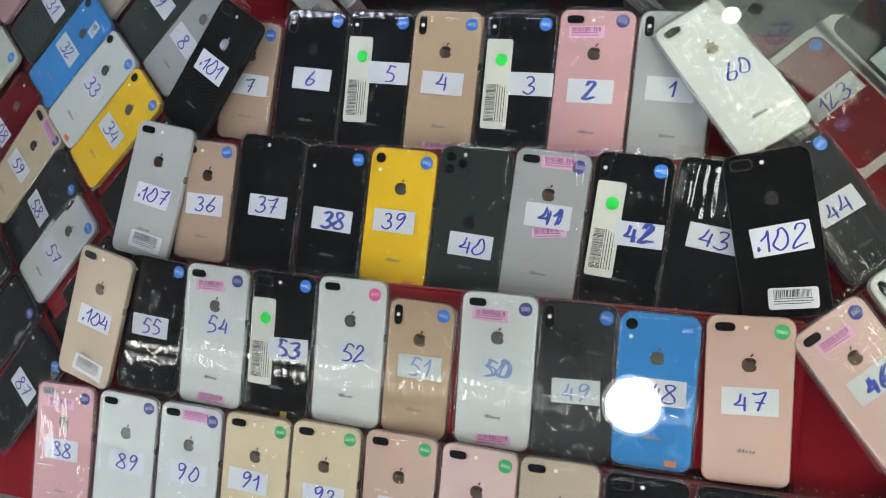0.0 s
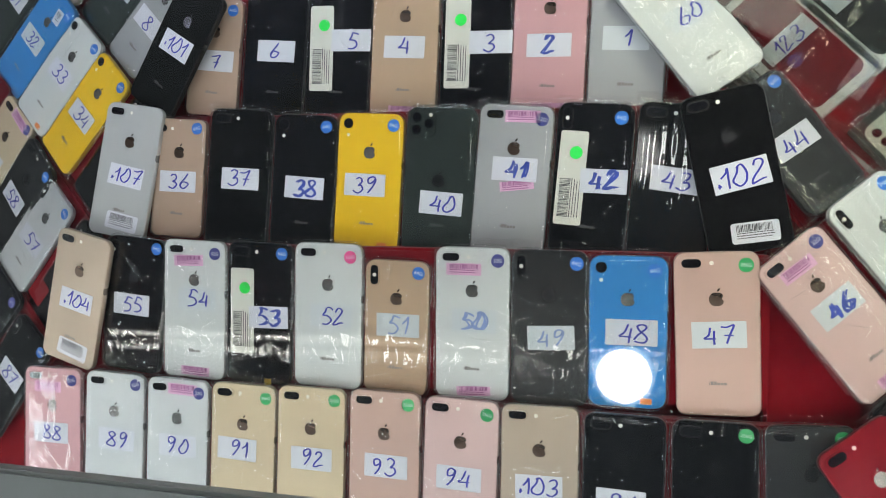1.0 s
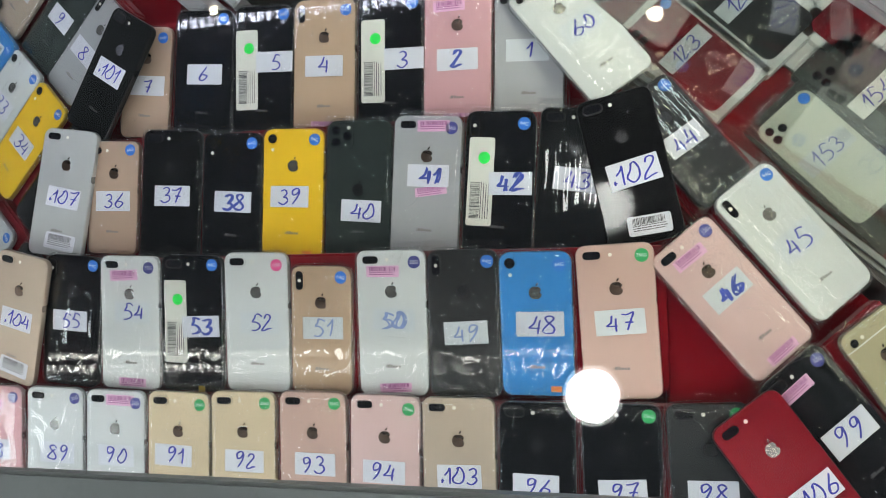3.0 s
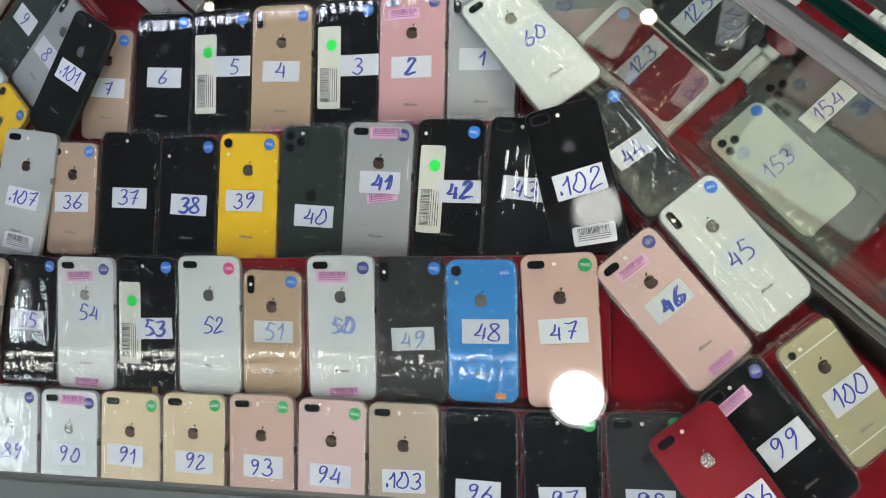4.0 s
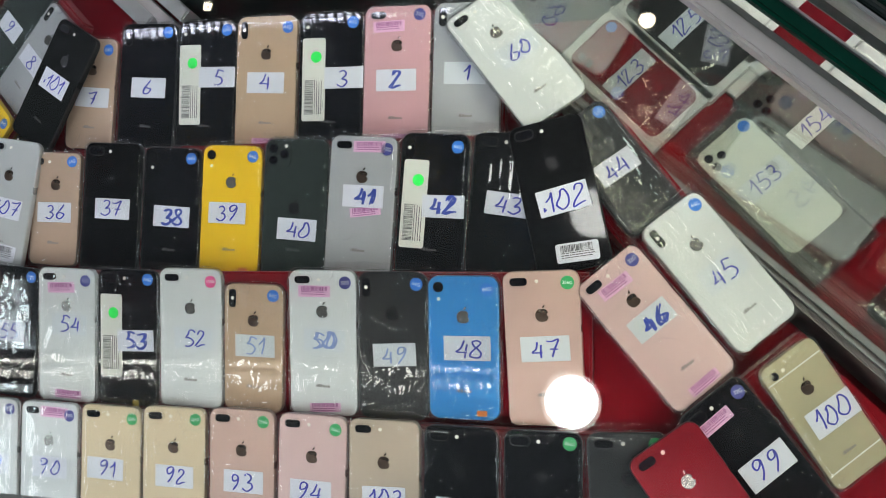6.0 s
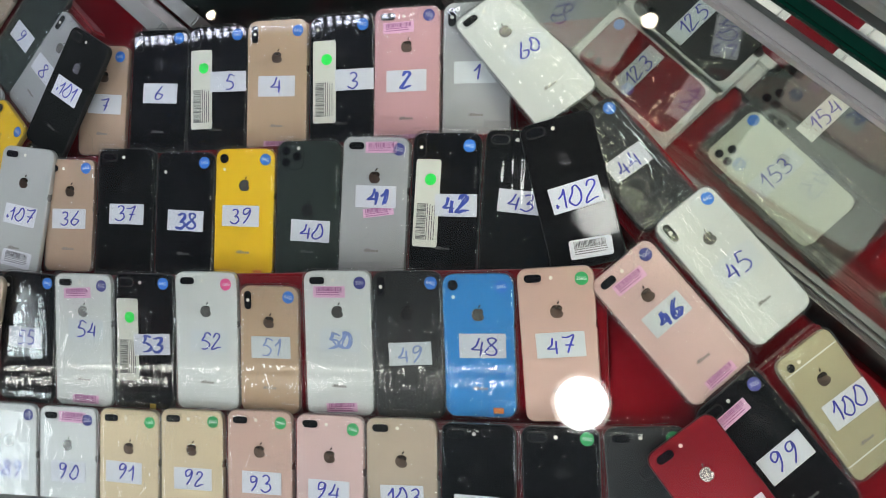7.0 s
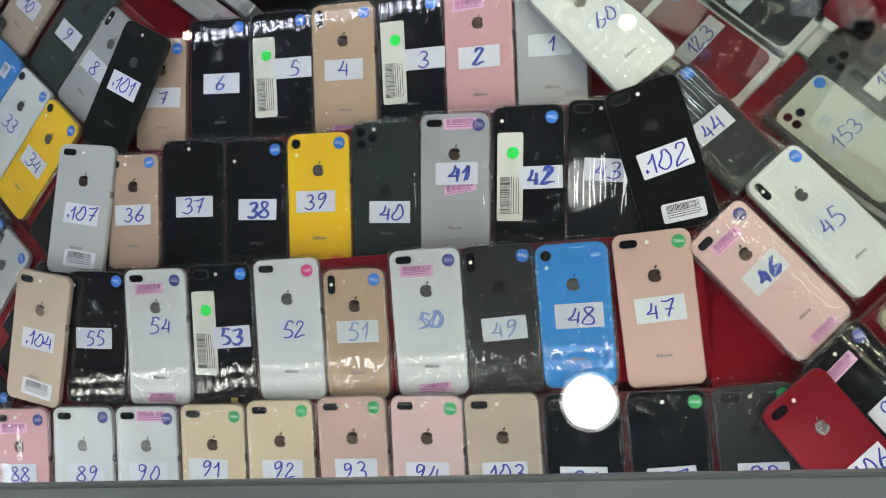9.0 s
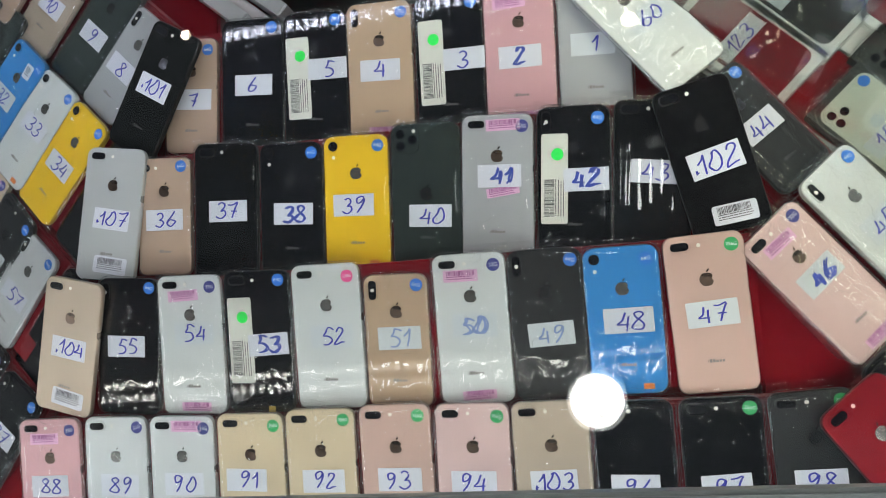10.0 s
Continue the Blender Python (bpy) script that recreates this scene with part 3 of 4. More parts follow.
simple("floor", box(bmesh.new(), -4.6, -4.6, FLOOR_Z - 0.1, 4.9, 6.0, FLOOR_Z), FLOOR, "grey tiled shop floor", "floor")
simple("ceiling", box(bmesh.new(), -4.6, -4.6, CEIL_Z, 4.9, 6.0, CEIL_Z + 0.1), CEIL, "unseen shop ceiling, darkened to weaken its reflection", "ceiling")
simple("wall_south", box(bmesh.new(), -4.6, -4.7, FLOOR_Z, 4.9, -4.6, CEIL_Z), WALL, "plain grey shop wall", "wall")
simple("wall_north", box(bmesh.new(), -4.6, 6.0, FLOOR_Z, 4.9, 6.1, CEIL_Z), WALL, "plain grey shop wall", "wall")
simple("wall_west", box(bmesh.new(), -4.7, -4.7, FLOOR_Z, -4.6, 6.1, CEIL_Z), WALL, "plain grey shop wall", "wall")
simple("wall_east", box(bmesh.new(), 4.9, -4.7, FLOOR_Z, 5.0, 6.1, CEIL_Z), WALL, "plain grey shop wall", "wall")


def ceiling_lamp(x, y, z, r, mat, label):
    root = new("ceiling_lamp")
    root.location = (x, y, z)
    tagged(root, label, "lamp")
    part("housing", disc(bmesh.new(), 0, 0, r * 1.12, 0.004, 0.07, 40), ALU, root)
    bm = bmesh.new()
    lo = [bm.verts.new((r * math.cos(2 * math.pi * i / 64), r * math.sin(2 * math.pi * i / 64), 0)) for i in range(64)]
    bm.faces.new(lo[::-1])
    part("diffuser", bm, mat, root, "round glowing white diffuser")
    bm = bmesh.new()
    disc(bm, 0, 0, 0.006, 0.07, max(0.08, CEIL_Z - z), 10)
    part("stem", bm, ALU, root)


ceiling_lamp(LAMP_X, LAMP_Y, LAMP_Z, 0.111, LAMP_DISC, "round white ceiling lamp hanging over the showcase")
ceiling_lamp(-2.17, 2.40, 4.20, 0.034, LAMP_WARM, "small warm round lamp near the ceiling")
ceiling_lamp(0.59, 2.10, 4.22, 0.046, LAMP_WARM, "small warm round lamp near the ceiling")

# ---- showcase ----
def board(name, x, y, z, turn, gx, gy, u0, u1, depth):
    """A cloth-covered board lying on the slope gx, gy, turned in plan; u0 to u1: its stretch along its own x."""
    a = radians(turn)
    u = Vector((math.cos(a), math.sin(a), gx * math.cos(a) + gy * math.sin(a))).normalized()
    n = Vector((-gx, -gy, 1)).normalized()
    m = Matrix((u, n.cross(u), n)).transposed().to_4x4()
    m.translation = (x, y, z)
    ob = part(name, box(bmesh.new(), u0, -depth / 2, -0.022, u1, depth / 2, 0.0, 0.003), RED)
    ob.matrix_world = m
    return tagged(ob, "red velvet display board, tilted", "display board", "display boards")


DROP = THICK + 0.0009
for by, bz, g, x0, x1 in ((0.42, -0.004, 0.165, -0.105, 0.45), (0.27, 0.0, 0.165, -0.135, 0.50), (0.12, 0.002, 0.21, -0.187, 0.548), (-0.04, -0.011, 0.165, -0.29, 0.63)):
    board("display_board", 0.0, by, bz - DROP, 0, 0.0, g, x0, x1, 0.150)
# wings slope down and outwards
for bx, by, z0, u0, u1 in ((-0.20, 0.515, -0.049, -0.40, 0.075), (-0.32, 0.415, -0.033, -0.34, 0.150), (-0.38, 0.26, -0.033, -0.28, 0.140), (-0.385, 0.06, -0.033, -0.30, 0.075)):
    board("display_board", bx, by, z0 + 0.19 * (bx + 0.32) + 0.05 * (by - 0.30) - DROP - 0.003, -44, 0.19, 0.05, u0, u1, 0.146)
for bx, by, z0, u0, u1 in ((0.571, 0.307, -0.034, -0.045, 0.045), (0.64, 0.172, -0.020, -0.080, 0.080), (0.735, 0.035, -0.020, -0.080, 0.085)):
    board("display_board", bx, by, z0 - 0.22 * (bx - 0.66) - 0.04 * (by - 0.17) - DROP - 0.004, 40, -0.25, -0.04, u0, u1, 0.146)

board("display_board", 0.60, 0.085, -0.032, 0, -0.05, 0.10, -0.054, 0.035, 0.240)


def bar(name, p, q, width, z0, z1, mat, label, side=0.0, bevel=0.002):
    """A straight rail from p to q (plan), its width to the left of the way."""
    p, q = Vector((*p, 0)), Vector((*q, 0))
    d = q - p
    ob = part(name, box(bmesh.new(), 0, side, z0, d.length, side + width, z1, bevel), mat)
    ob.matrix_world = pose(p.x, p.y, 0, 0, 0, math.degrees(math.atan2(d.y, d.x)))
    return tagged(ob, label, "rail", "", "structure")


# base under the boards
simple("showcase_floor", box(bmesh.new(), -0.95, -0.35, -0.20, 1.30, 0.95, -0.165, 0.004), RED, "red cloth covered showcase floor", "showcase floor")
simple("cabinet_base", box(bmesh.new(), -0.95, -0.35, FLOOR_Z, 1.30, 0.95, -0.204, 0.004), DARK, "dark cabinet base of the showcase", "cabinet")

simple("display_base_left", box(bmesh.new(), -0.94, -0.21, -0.164, -0.075, 0.93, -0.080, 0.004), RED, "red cloth covered base of the display", "display base")
bar("display_base_right", (0.40, 0.545), (1.02, -0.079), 0.40, -0.164, -0.080, RED, "red cloth covered base of the display", -0.432)

# dark back of the case behind the last row
simple("rear_panel", box(bmesh.new(), 0.035, 0.545, -0.164, 0.56, 0.56, 0.05, 0.002), DARK, "dark green rear panel of the showcase", "panel")
simple("rear_shelf", box(bmesh.new(), -0.02, 0.562, -0.164, 0.60, 0.94, -0.06, 0.002), DARK, "dark shelf behind the display", "shelf")


# aluminium channel at the left wing's edge
bar("rail_channel", (-0.130, 0.605), (-0.018, 0.508), 0.020, -0.06, -0.020, ALU, "brushed aluminium channel of the showcase", 0.0)
bar("rail_channel", (-0.103, 0.605), (0.008, 0.508), 0.016, -0.06, -0.030, ALU_PINK, "pale metal channel of the showcase", 0.0)
bar("rail_channel", (-0.075, 0.607), (0.035, 0.514), 0.018, -0.06, -0.020, ALU, "brushed aluminium channel of the showcase", 0.0)

# front rail with glass
bar("front_rail", (-0.95, RAIL_Y0), (1.05, RAIL_Y1), 0.060, GLASS_Z - 0.026, GLASS_Z - 0.001, ALU_MID, "grey aluminium front rail of the showcase", -0.060, 0.003)


def glass_top():
    bm = box(bmesh.new(), -0.95, -0.080, GLASS_Z, 1.30, 0.95, GLASS_Z + 0.006)
    ob = simple("glass_top", bm, GLASS, "clear glass top of the showcase", "glass")
    ob.visible_shadow = False
    return ob


glass_top()
# slanted front glass
bm = bmesh.new()
box(bm, -0.95, -0.003, 0, 1.30, 0.003, 0.46)
fg = simple("front_glass", bm, GLASS, "slanted clear front glass of the showcase", "glass")
fg.matrix_world = pose(0, -0.24, -0.165, -22)
fg.visible_shadow = False

# partition and its rails
SA, SB = (0.629 - 0.30, 0.341 + 0.279), (0.744 + 0.25, 0.234 - 0.2325)
FOOT = -0.024   # the pane leans: its foot stands this far from its top
pane = bar("partition_glass", SA, SB, 0.006, -0.160, GLASS_Z - 0.0145, GLASS_SIDE, "clear glass partition between two showcases", 0.004, 0)
for vert in pane.data.vertices:
    vert.co.y += (FOOT - 0.004) * (GLASS_Z - vert.co.z) / (GLASS_Z + 0.160)
pane.visible_shadow = False
bar("partition_foot", SA, SB, 0.022, -0.164, -0.062, FOOT_METAL, "dark brownish metal foot rail of the glass partition", FOOT - 0.019)
bar("partition_foot", SA, SB, 0.003, -0.061, -0.054, ALU_DARK, "grey metal lip of the partition's foot rail", FOOT - 0.013, 0.0006)
bar("partition_foot", SA, SB, 0.006, -0.061, -0.056, ALU_DARK, "dark metal lip of the partition's foot rail", FOOT - 0.006, 0.0006)
bar("partition_rail", SA, SB, 0.0125, GLASS_Z - 0.014, GLASS_Z - 0.001, ALU_PINK, "pinkish grey metal rail along the partition", 0.0)
bar("partition_rail", SA, SB, 0.007, GLASS_Z - 0.020, GLASS_Z - 0.008, ALU_MID, "grey metal rail along the partition", 0.0128)
bar("glass_edge", SA, SB, 0.0105, GLASS_Z + 0.002, GLASS_Z + 0.012, GLASS_EDGE, "dark green edge of a thick glass sheet", 0.020)
bar("glass_edge_strip", SA, SB, 0.0016, GLASS_Z + 0.002, GLASS_Z + 0.0125, ALU, "pale trim along the glass edge", 0.0308, 0.0003)
bar("outer_rail", SA, SB, 0.004, GLASS_Z - 0.010, GLASS_Z + 0.010, DARK, "dark seal along the far glass", 0.060, 0.001)
bar("outer_glass_edge", SA, SB, 0.010, GLASS_Z + 0.002, GLASS_Z + 0.012, GLASS_EDGE, "dark green edge of the far glass sheet", 0.068)
bar("outer_rail", SA, SB, 0.003, GLASS_Z - 0.010, GLASS_Z + 0.011, ALU, "polished aluminium strip along the far glass", 0.055, 0.0008)
bar("outer_rail", SA, SB, 0.030, GLASS_Z - 0.010, GLASS_Z + 0.012, ALU_PINK, "pale painted aluminium outer rail", 0.080)


# added sheet; its pale colour stands in for reflection in the far top glass
bar("added_tray", SA, SB, 0.46, -0.164, -0.160, PALE_TRAY, "added pale sheet imitating the reflecting top glass of the far showcase", 0.118)


def led_strip(p, q, z, mat, rows, label):
    root = new("led_strip")
    d = Vector((q[0] - p[0], q[1] - p[1], 0))
    root.matrix_world = pose(p[0], p[1], z, 0, 0, math.degrees(math.atan2(d.y, d.x)))
    tagged(root, label, "led strip")
    part("carrier", box(bmesh.new(), 0, -0.006, 0.0006, d.length, 0.006, 0.0020), ALU_MID, root)
    bm = bmesh.new()
    n = int(d.length / 0.0145)
    gap, half = (0.0075, 0.0027) if rows < 3 else (0.0042, 0.0014)
    for i in range(n):
        for k in range(rows):
            yy, xx = (k - (rows - 1) / 2) * gap, 0.006 + i * 0.0145
            box(bm, xx - half * 1.2, yy - half, -0.0006, xx + half * 1.2, yy + half, 0.0004)
    tagged(part("led_chips", bm, mat, root, "row of small glowing chips"), kind="stuff")


led_strip((-0.90, -0.0285), (0.85, -0.0265), GLASS_Z - 0.030, LED, 1, "strip of small white lights inside the front rail")
# no strip of its own: glowing dots imitate lights mirrored at the rail
led_strip((-0.90, -0.050), (0.85, -0.048), GLASS_Z - 0.030, LED_REFLECTED, 3, "dim glowing dots standing in for lights reflected at the front rail")
led_strip((-0.60, 0.525), (0.36, 0.527), GLASS_Z - 0.028, COOL_LED, 2, "strip of small white lights at the rear")
for off in (0.064, 0.086, 0.108, 0.130):
    led_strip((SA[0] + 0.02 + off * 0.681, SA[1] - 0.0186 + off * 0.732), (SB[0] + off * 0.681, SB[1] + off * 0.732), GLASS_Z - 0.030, WARM_LED, 1, "strip of small warm lights over the lower showcase")


led_strip((0.58, 0.522), (0.80, 0.715), 0.27, WARM_LED, 1, "short strip of small lights across the lower showcase")


# ---- the lower showcase beyond the partition ----
def carton(number, x, y, turn, colour, size="xr", lid=None, border=(0.022, 0.020), dull=True, lenses=((-0.024, 0.051), (-0.024, 0.064)), dot="blue", label="", low=0.0):
    """A flat phone carton in a clear bag, with the phone's picture on its lid."""
    rng = random.Random(int(number) if number else int(x * 1000))
    pw, phh, _ = SIZES[size]
    w, h = pw + border[0], phh + border[1]
    root = new("phone_box")
    root.matrix_world = pose(x, y, -0.146, 0, 0, turn)
    tagged(root, label or "white phone carton with a printed phone on its lid", "box", "cartons in the lower showcase")
    part("carton", box(bmesh.new(), -w / 2, -h / 2 - low, -0.018, w / 2, h / 2, 0.0, 0.0008), lid or BOX_WHITE, root)
    pic = part("printed_phone", slab(bmesh.new(), pw, phh, 0.012, ((0.0002, 0), (0.0004, 0))), BACK[colour], root)
    for lx, ly in lenses:
        part("printed_lens", disc(bmesh.new(), lx, ly, 0.0052, 0.0004, 0.0008), LENS, pic)
    if dot:
        part("capacity_sticker", disc(bmesh.new(), pw / 2 - 0.011, phh / 2 - 0.010, 0.0069, 0.0005, 0.0008, 24), DOTS[dot], root)
    if number:
        st = part("number_label", slab(bmesh.new(), 0.066, 0.0245, 0.0006, ((0, 0), (0.0002, 0))), PAPER_GREY if dull else CREAM_PAPER, root)
        st.matrix_local = pose(0.0, 0.006, 0.0010)
        part("number", figures(number, 0.0185, rng, 0.0008), INK, st).matrix_local = pose(0, 0, 0.0003)
    seed = int(number) if number else int(x * 1e3)
    wrap = shared("plastic_bag", bag_mesh(w, h + low, seed, False, BAG), root, pose(0, -low / 2, 0.0014))
    shared("bag_seam", seam_mesh(w, h + low, 0.004, seed, False), wrap, pose(0, 0, 0))


THREE = ((-0.0270, 0.0670), (-0.0270, 0.0538), (-0.0134, 0.0604))
carton("123", 0.5876, 0.4597, 43.4, "red")
carton("125", 0.6543, 0.5184, 43.4, "space")
carton("", 0.7960, 0.5040, 133.4, "red", "small", dot="", label="white carton with a red phone printed on it")
carton("153", 0.7400, 0.3215, 42.0, "cream", "pro", BOX_BLACK, (0.010, 0.020), True, THREE, label="black phone carton with a cream phone printed on it", low=0.030)
carton("154", 0.7960, 0.3880, 43.5, "slate", "pro", BOX_BLACK, (0.008, 0.020), False, THREE, "", "black phone carton with a dark phone printed on it", 0.030)

# ---- phones ----
phone("7", -0.0712, 0.4184, -0.0041, -4.7, -0.002, 0.166, "small", "bronze", "64G blue", 1, (0.04, -0.03, 0.0), "", label="bronze gold phone half covered by a black phone")
phone("6", 0.0081, 0.4221, -0.0037, -3.8, 0.005, 0.160, "max", "black", "64G blue", 1, (0.03, 0.00, 0.0), "", label="black glass phone in a clear plastic bag, numbered paper label")
phone("5", 0.0874, 0.4198, -0.0041, -3.2, 0.002, 0.162, "max", "black", "64G blue", 2, (0.20, 0.07, 0.0), "TY", label="black phone with tall cream barcode sticker and neon dot")
phone("4", 0.1669, 0.4197, -0.0041, -2.1, 0.002, 0.164, "max", "tan", "64G blue", 2, (0.00, 0.00, 0.0), "B", label="gold phone in crinkled clear plastic bag")
phone("3", 0.2479, 0.4179, -0.0043, -1.8, 0.001, 0.163, "max", "black", "64G blue", 2, (0.22, 0.02, 0.0), "T", label="black phone with cream sticker in crinkled bag")
phone("2", 0.3279, 0.4191, -0.0043, -2.0, 0.003, 0.165, "plus", "pink", "32G navy", 1, (0.00, -0.03, 0.0), "PVB", label="rose pink phone in a clear plastic bag")
phone("1", 0.4090, 0.4178, -0.0044, -2.0, 0.001, 0.165, "max", "grey", "", 1, (-0.02, 0.00, 0.0), "", label="silver phone partly under a tilted white phone", dull=True)
phone("60", 0.4648, 0.4288, 0.0103, 37.1, -0.099, -0.062, "plus", "white", "", 3, (0.08, 0.02, 0.0), "", label="white phone lying askew in crinkled clear bag", logo="grey", dull=True)
phone("+107", -0.1673, 0.2784, 0.0102, -8.5, 0.006, 0.096, "plus", "ash", "", 0, (0.03, -0.04, -3.0), "W", label="silver phone without bag leaning over the others")
phone("36", -0.1017, 0.2715, 0.0005, -3.5, -0.011, 0.159, "small", "bronze", "64G blue", 1, (0.00, -0.03, 0.0), "", label="bronze gold phone in a clear plastic bag")
phone("37", -0.0236, 0.2706, 0.0001, -3.7, 0.001, 0.157, "plus", "jet", "", 1, (0.04, 0.00, 0.0), "", label="glossy jet black phone in a clear bag")
phone("38", 0.0575, 0.2663, -0.0006, -3.2, 0.000, 0.163, "xr", "black", "64G blue", 1, (0.03, -0.04, 0.0), "V", label="black phone in clear bag, label rewritten by hand")
phone("39", 0.1354, 0.2663, -0.0012, -2.8, 0.002, 0.160, "xr", "yellow", "64G blue", 1, (-0.05, -0.02, 0.0), "O", label="bright yellow phone in a clear plastic bag", logo="grey")
phone("40", 0.2157, 0.2674, -0.0004, -2.6, 0.000, 0.162, "pro", "green", "", 1, (0.05, -0.15, -2.0), "", label="dark green phone with three lenses in clear bag")
phone("41", 0.2946, 0.2670, -0.0006, -4.1, 0.002, 0.165, "plus", "grey", "32G navy", 1, (0.03, 0.08, 0.0), "QMV", label="silver grey phone with pink barcode stickers")
phone("42", 0.3762, 0.2674, -0.0002, -4.2, 0.050, 0.163, "max", "black", "64G blue", 1, (0.17, 0.00, 0.0), "TV", label="black phone with tall cream barcode sticker")
phone("43", 0.4565, 0.2648, -0.0009, -4.9, 0.000, 0.165, "plus", "jet", "", 3, (0.03, 0.02, -2.0), "Y", label="jet black phone partly under another black phone")
phone("+102", 0.5150, 0.2740, 0.0122, 11.9, 0.008, 0.142, "plus", "jet", "", 0, (0.04, -0.03, 4.0), "W", label="matt black phone without bag, white barcode sticker", logo="faint", scale=1.12)
phone("44", 0.5710, 0.3111, -0.0213, 39.0, -0.242, -0.075, "x", "space", "64G blue", 3, (0.00, 0.00, 0.0), "", label="dark phone in heavily crinkled shiny bag")
phone("45", 0.6715, 0.2005, -0.0201, 40.9, -0.281, -0.074, "max", "white", "64G blue", 3, (0.05, -0.02, 0.0), "", label="white phone in crinkled clear plastic bag", logo="grey", scale=1.10, dull=True)
phone("46", 0.6103, 0.1419, -0.0058, 41.6, -0.260, -0.020, "plus", "blush", "32G navy", 2, (0.02, 0.05, 0.0), "PBV", label="pale rose phone with pink stickers in bag", dull=True)
phone("99", 0.7068, 0.0139, -0.0202, 39.9, -0.280, -0.032, "plus", "black", "32G navy", 1, (0.06, -0.03, 0.0), "P", label="black phone with pink sticker in bag", scale=1.12)
phone("100", 0.7685, 0.0641, -0.0377, 37.8, -0.364, 0.052, "small", "olive", "", 1, (0.10, -0.03, 0.0), "N", label="champagne gold phone in a clear plastic bag", scale=1.12)
phone("+106", 0.6590, -0.0305, 0.0060, 36.7, -0.211, -0.027, "plus", "red", "", 0, (0.10, -0.12, 0.0), "", label="red phone without bag lying on top of others", logo="grey")
phone("52", 0.0997, 0.1185, 0.0017, -1.2, -0.000, 0.207, "plus", "white", "128G pink", 1, (0.05, 0.00, 0.0), "", label="white phone in clear bag, pink capacity sticker", logo="grey", dull=True)
phone("51", 0.1776, 0.1093, -0.0002, -1.8, -0.001, 0.210, "x", "tan", "64G blue", 2, (0.03, 0.02, 0.0), "F", label="gold phone in crinkled bag reflecting small lights", dull=True)
phone("50", 0.2603, 0.1173, 0.0013, -0.4, 0.002, 0.209, "plus", "white", "32G navy", 2, (0.03, 0.02, 0.0), "PBVF", label="white phone with pink stickers in crinkled bag", logo="grey", dull=True)
phone("49", 0.3396, 0.1161, 0.0012, -0.2, -0.001, 0.209, "max", "space", "64G blue", 2, (0.03, -0.06, 2.0), "F", label="dark grey phone in crinkled clear bag", dull=True)
phone("48", 0.4168, 0.1158, 0.0000, -0.1, 0.002, 0.215, "xr", "blue", "64G blue", 2, (0.05, -0.00, 1.0), "O", label="bright blue phone in crinkled clear bag", logo="grey", scale=1.05)
phone("47", 0.5004, 0.1174, 0.0016, 2.3, -0.001, 0.210, "plus", "rose", "256G green", 0, (0.02, -0.00, 2.0), "", label="rose gold phone lying unwrapped in the row", scale=1.05, dull=True)
phone("53", 0.0172, 0.1175, 0.0014, -2.4, 0.000, 0.206, "plus", "black", "64G blue", 2, (0.15, -0.02, 2.0), "TVY", label="black phone with cream sticker and neon dot")
phone("54", -0.0644, 0.1186, 0.0016, -2.1, 0.001, 0.206, "plus", "white", "32G navy", 2, (0.05, 0.08, 0.0), "PB", label="white phone with pink stickers in bag", logo="grey", dull=True)
phone("55", -0.1448, 0.1214, 0.0017, -5.2, 0.006, 0.198, "max", "black", "64G blue", 2, (-0.03, 0.00, 0.0), "", label="black phone in heavily crinkled shiny bag")
phone("+104", -0.2170, 0.1244, 0.0115, -14.1, 0.092, 0.208, "plus", "champagne", "", 0, (0.02, -0.01, -2.0), "W", label="champagne phone without bag leaning over neighbours")
phone("88", -0.2476, -0.0353, -0.0100, -0.7, -0.010, 0.163, "plus", "pink", "32G navy", 1, (-0.02, 0.01, 0.0), "P", label="rose pink phone in a clear plastic bag")
phone("89", -0.1624, -0.0359, -0.0102, -1.9, -0.002, 0.166, "plus", "silver", "32G navy", 1, (0.05, 0.01, 0.0), "", label="silver phone in a clear plastic bag", logo="grey")
phone("90", -0.0796, -0.0382, -0.0109, -1.6, 0.004, 0.163, "plus", "silver", "32G navy", 1, (0.02, 0.02, 0.0), "Q", label="silver phone with pink sticker in clear bag", logo="grey")
phone("91", 0.0036, -0.0387, -0.0107, -1.4, -0.002, 0.162, "plus", "gold", "256G green", 1, (-0.08, 0.04, 0.0), "", label="gold phone in a clear plastic bag")
phone("92", 0.0855, -0.0370, -0.0102, -1.0, -0.006, 0.165, "plus", "gold", "256G green", 1, (0.02, 0.01, 0.0), "", label="gold phone in a clear plastic bag")
phone("93", 0.1697, -0.0357, -0.0103, -0.5, -0.000, 0.164, "plus", "rose", "256G green", 1, (0.03, -0.00, 0.0), "", label="rose gold phone in a clear plastic bag")
phone("94", 0.2520, -0.0379, -0.0107, -1.5, 0.001, 0.165, "plus", "blush", "256G green", 1, (-0.01, -0.02, 0.0), "", label="pale rose phone in a clear plastic bag")
phone("+103", 0.3338, -0.0391, -0.0110, -0.2, 0.001, 0.165, "plus", "champagne", "", 1, (0.00, -0.02, 0.0), "", label="champagne gold phone in a clear plastic bag")
phone("96", 0.4156, -0.0423, -0.0111, -0.9, -0.000, 0.166, "plus", "black", "", 1, (-0.02, -0.04, 0.0), "", label="black phone in a clear plastic bag", logo="faint")
phone("97", 0.5006, -0.0426, -0.0120, 0.3, -0.003, 0.165, "plus", "black", "256G green", 1, (0.00, -0.05, 2.0), "", label="black phone in a clear bag, green sticker", logo="faint")
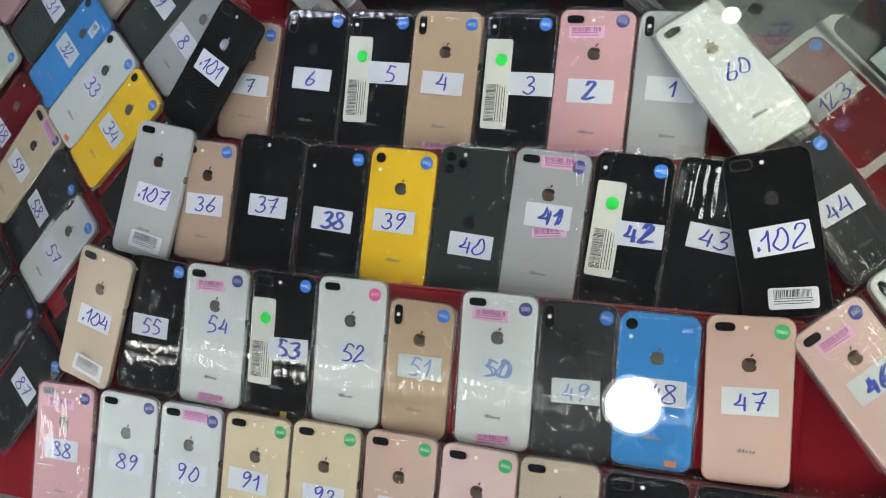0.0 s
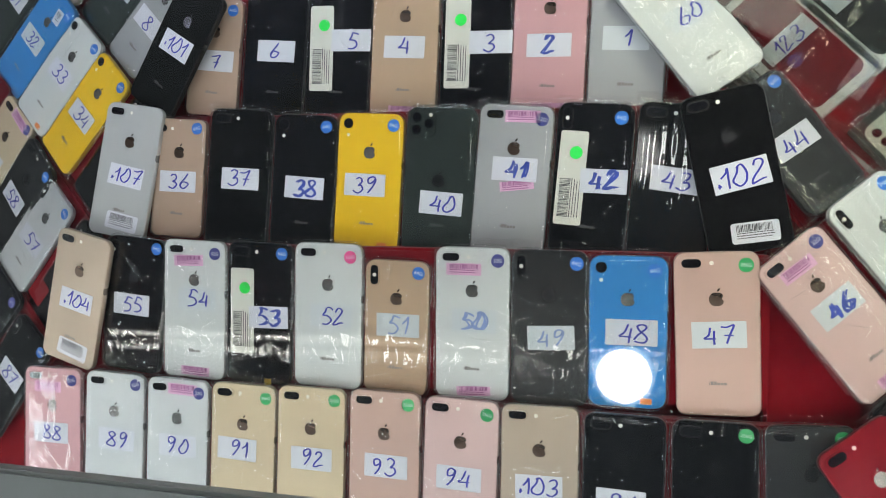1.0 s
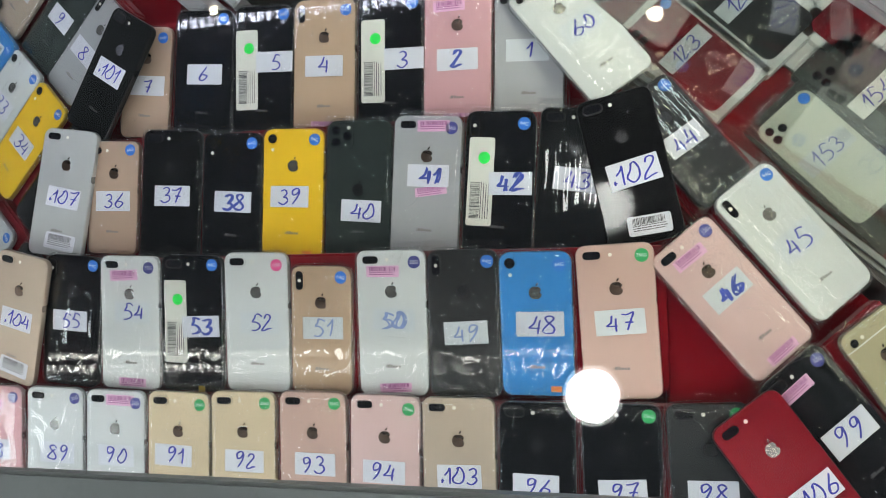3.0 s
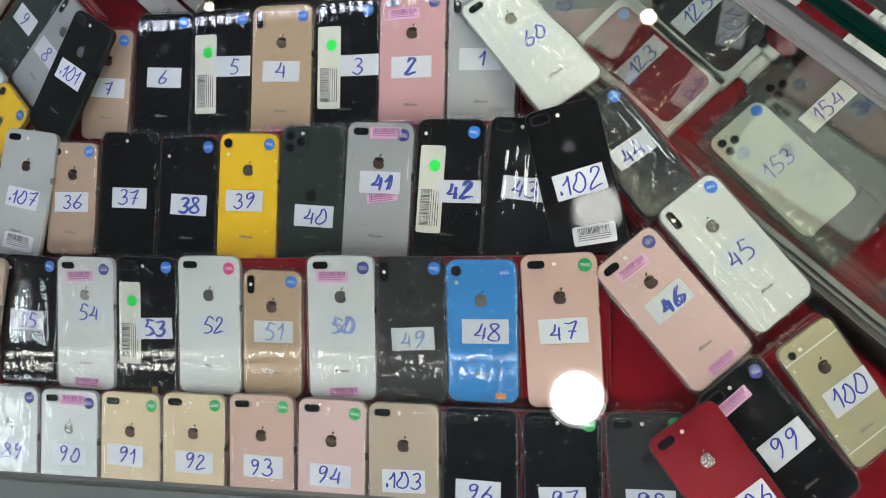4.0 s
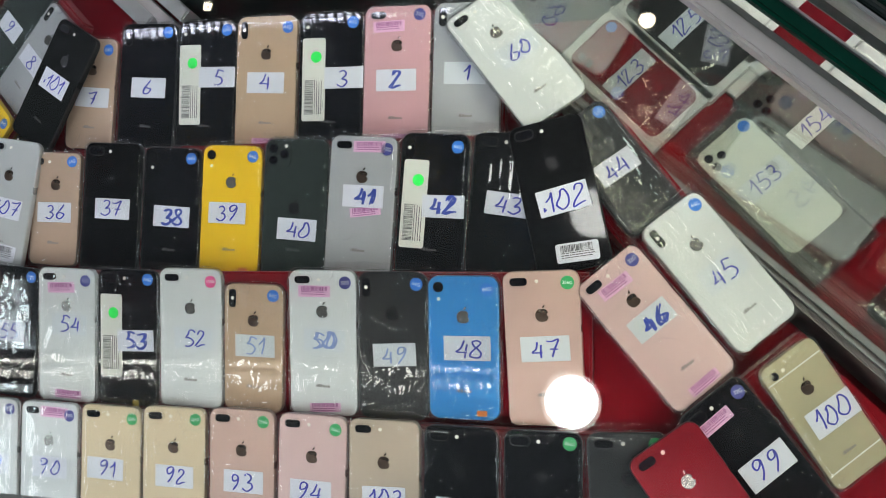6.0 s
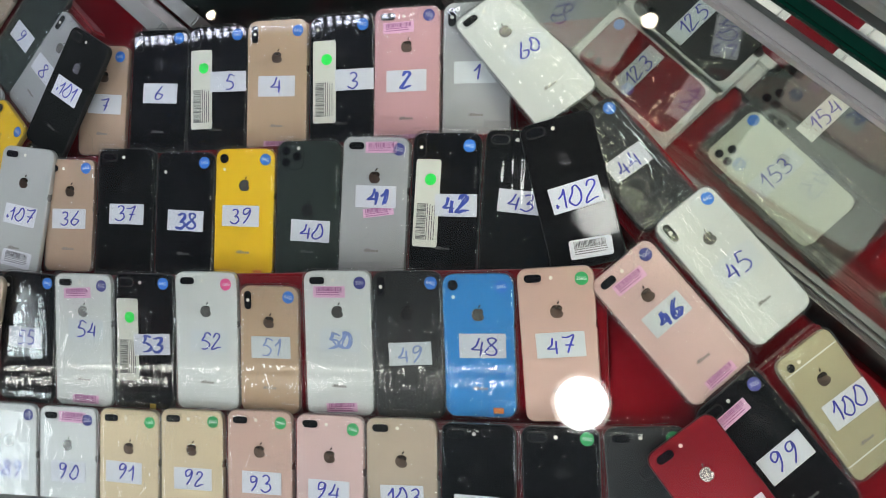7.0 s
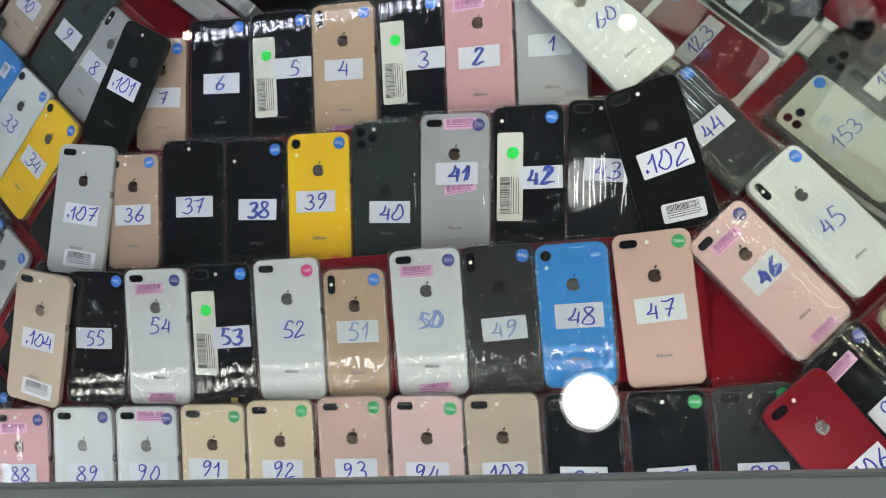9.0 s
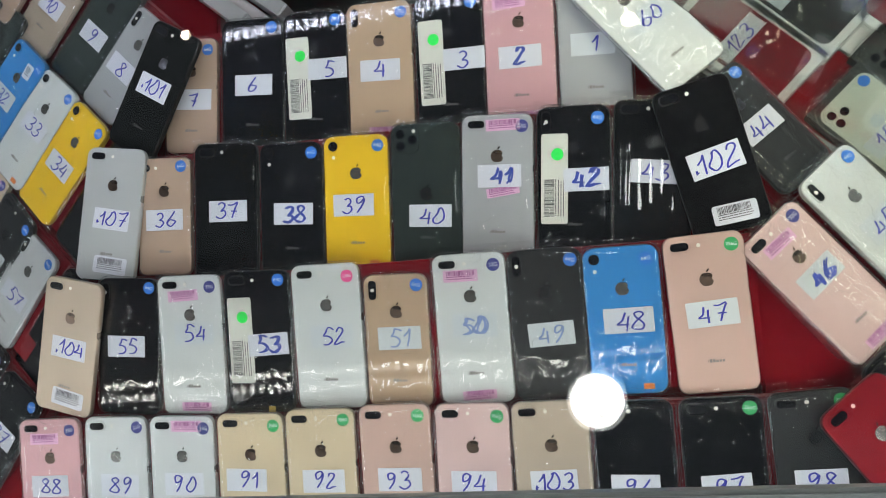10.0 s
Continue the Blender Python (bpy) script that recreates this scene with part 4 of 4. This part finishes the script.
phone("98", 0.5861, -0.0398, -0.0109, 2.6, -0.003, 0.168, "plus", "space", "256G green", 1, (0.00, -0.05, 0.0), "", label="dark grey phone partly under a red phone", logo="faint")
phone("34", -0.2592, 0.3589, -0.0192, -45.3, 0.202, 0.041, "xr", "yellow", "64G blue", 2, (0.00, -0.03, 0.0), "", label="bright yellow phone in crinkled clear bag", logo="grey")
phone("33", -0.3094, 0.4109, -0.0260, -43.3, 0.184, 0.038, "xr", "white", "64G blue", 2, (0.00, 0.03, 0.0), "O", label="white phone in crinkled clear plastic bag", logo="grey")
phone("32", -0.3612, 0.4643, -0.0342, -46.5, 0.207, 0.059, "xr", "blue", "64G blue", 2, (-0.05, -0.00, 0.0), "S", label="bright blue phone in crinkled clear bag", logo="grey", dull=True)
phone("31", -0.4038, 0.5321, -0.0373, -45.4, 0.190, 0.050, "plus", "green", "", 2, (0.05, 0.00, 0.0), "", label="dark grey green phone in crinkled clear bag")
phone("+101", -0.1112, 0.4240, 0.0154, -32.5, 0.200, 0.076, "plus", "graphite", "", 0, (0.00, 0.02, 0.0), "", label="black phone without bag lying across its neighbours", logo="faint", scale=1.05)
phone("8", -0.1670, 0.4735, -0.0113, -44.3, 0.188, 0.046, "x", "grey", "", 1, (-0.04, -0.04, 0.0), "", label="silver grey phone in a clear bag", logo="grey")
phone("9", -0.2129, 0.5300, -0.0175, -44.3, 0.196, 0.038, "plus", "green", "", 1, (0.00, -0.05, 0.0), "", label="dark grey phone in a clear bag", logo="faint")
phone("57", -0.3346, 0.2047, -0.0421, -43.5, 0.227, 0.086, "x", "silver", "64G blue", 1, (0.00, -0.05, 0.0), "", label="silver phone in a clear plastic bag", logo="grey")
phone("58", -0.3799, 0.2557, -0.0495, -48.5, 0.271, 0.090, "plus", "space", "64G blue", 1, (0.00, -0.00, 0.0), "", label="dark grey phone in a clear bag", logo="faint")
phone("59", -0.4264, 0.3143, -0.0542, -44.4, 0.214, 0.079, "plus", "gold", "32G navy", 1, (0.00, -0.02, 0.0), "Q", label="gold phone in a clear plastic bag")
phone("108", -0.4667, 0.3709, -0.0574, -40.8, 0.193, 0.049, "small", "red", "", 1, (0.00, -0.10, 0.0), "", label="red phone in a clear bag", logo="grey")
phone("86", -0.4259, 0.0883, -0.0636, -42.7, 0.194, 0.052, "max", "black", "32G navy", 2, (0.00, -0.20, 0.0), "", label="black phone in crinkled clear bag")
phone("87", -0.3645, 0.0227, -0.0550, -38.2, 0.199, 0.058, "max", "black", "64G blue", 2, (0.05, 0.05, 0.0), "", label="black phone in crinkled shiny bag")
phone("", -0.1995, 0.3013, -0.0192, -44.0, 0.202, 0.041, "max", "black", "", 2, (0.00, 0.00, 0.0), label="black phone in crinkled bag under other phones")
phone("", -0.2749, 0.1471, -0.0421, -44.0, 0.227, 0.086, "max", "black", "", 2, (0.00, 0.00, 0.0), label="black phone in crinkled bag under a champagne phone")
phone("10", -0.2726, 0.5877, -0.0175, -44.0, 0.196, 0.038, "plus", "champagne", "", 1, (0.00, -0.10, 0.0), label="champagne phone in a clear bag")
phone("", -0.3323, 0.6453, -0.0175, -44.0, 0.196, 0.038, "plus", "bronze", "64G blue", 1, (0.00, 0.00, 0.0), label="bronze phone in a clear bag")
phone("", -0.3920, 0.7030, -0.0175, -44.0, 0.196, 0.038, "plus", "black", "", 1, (0.00, 0.00, 0.0), label="black phone in a clear bag")
phone("", -0.4635, 0.5898, -0.0373, -44.0, 0.190, 0.050, "plus", "pink", "", 2, (0.00, 0.00, 0.0), label="pink phone in crinkled clear bag")
phone("", -0.5232, 0.6474, -0.0373, -44.0, 0.190, 0.050, "plus", "black", "", 1, (0.00, 0.00, 0.0), label="black phone in a clear bag")
phone("", -0.5264, 0.4286, -0.0574, -44.0, 0.193, 0.049, "max", "cream", "64G blue", 2, (0.00, 0.00, 0.0), label="cream white phone in crinkled bag")
phone("", -0.5862, 0.4862, -0.0574, -44.0, 0.193, 0.049, "plus", "black", "", 1, (0.00, 0.00, 0.0), label="black phone in a clear bag")
phone("", -0.4856, 0.1459, -0.0636, -44.0, 0.194, 0.052, "max", "black", "", 1, (0.00, 0.00, 0.0), label="black phone in a clear bag")
phone("", -0.5453, 0.2036, -0.0636, -44.0, 0.194, 0.052, "max", "space", "", 1, (0.00, 0.00, 0.0), label="dark grey phone in a clear bag")
phone("", 0.9193, 0.1536, -0.1500, 47.0, 0.000, 0.000, "max", "black", "256G green", 1, (0.00, 0.00, 0.0), label="black phone in a clear bag on red cloth", group='phones in the lower showcase')
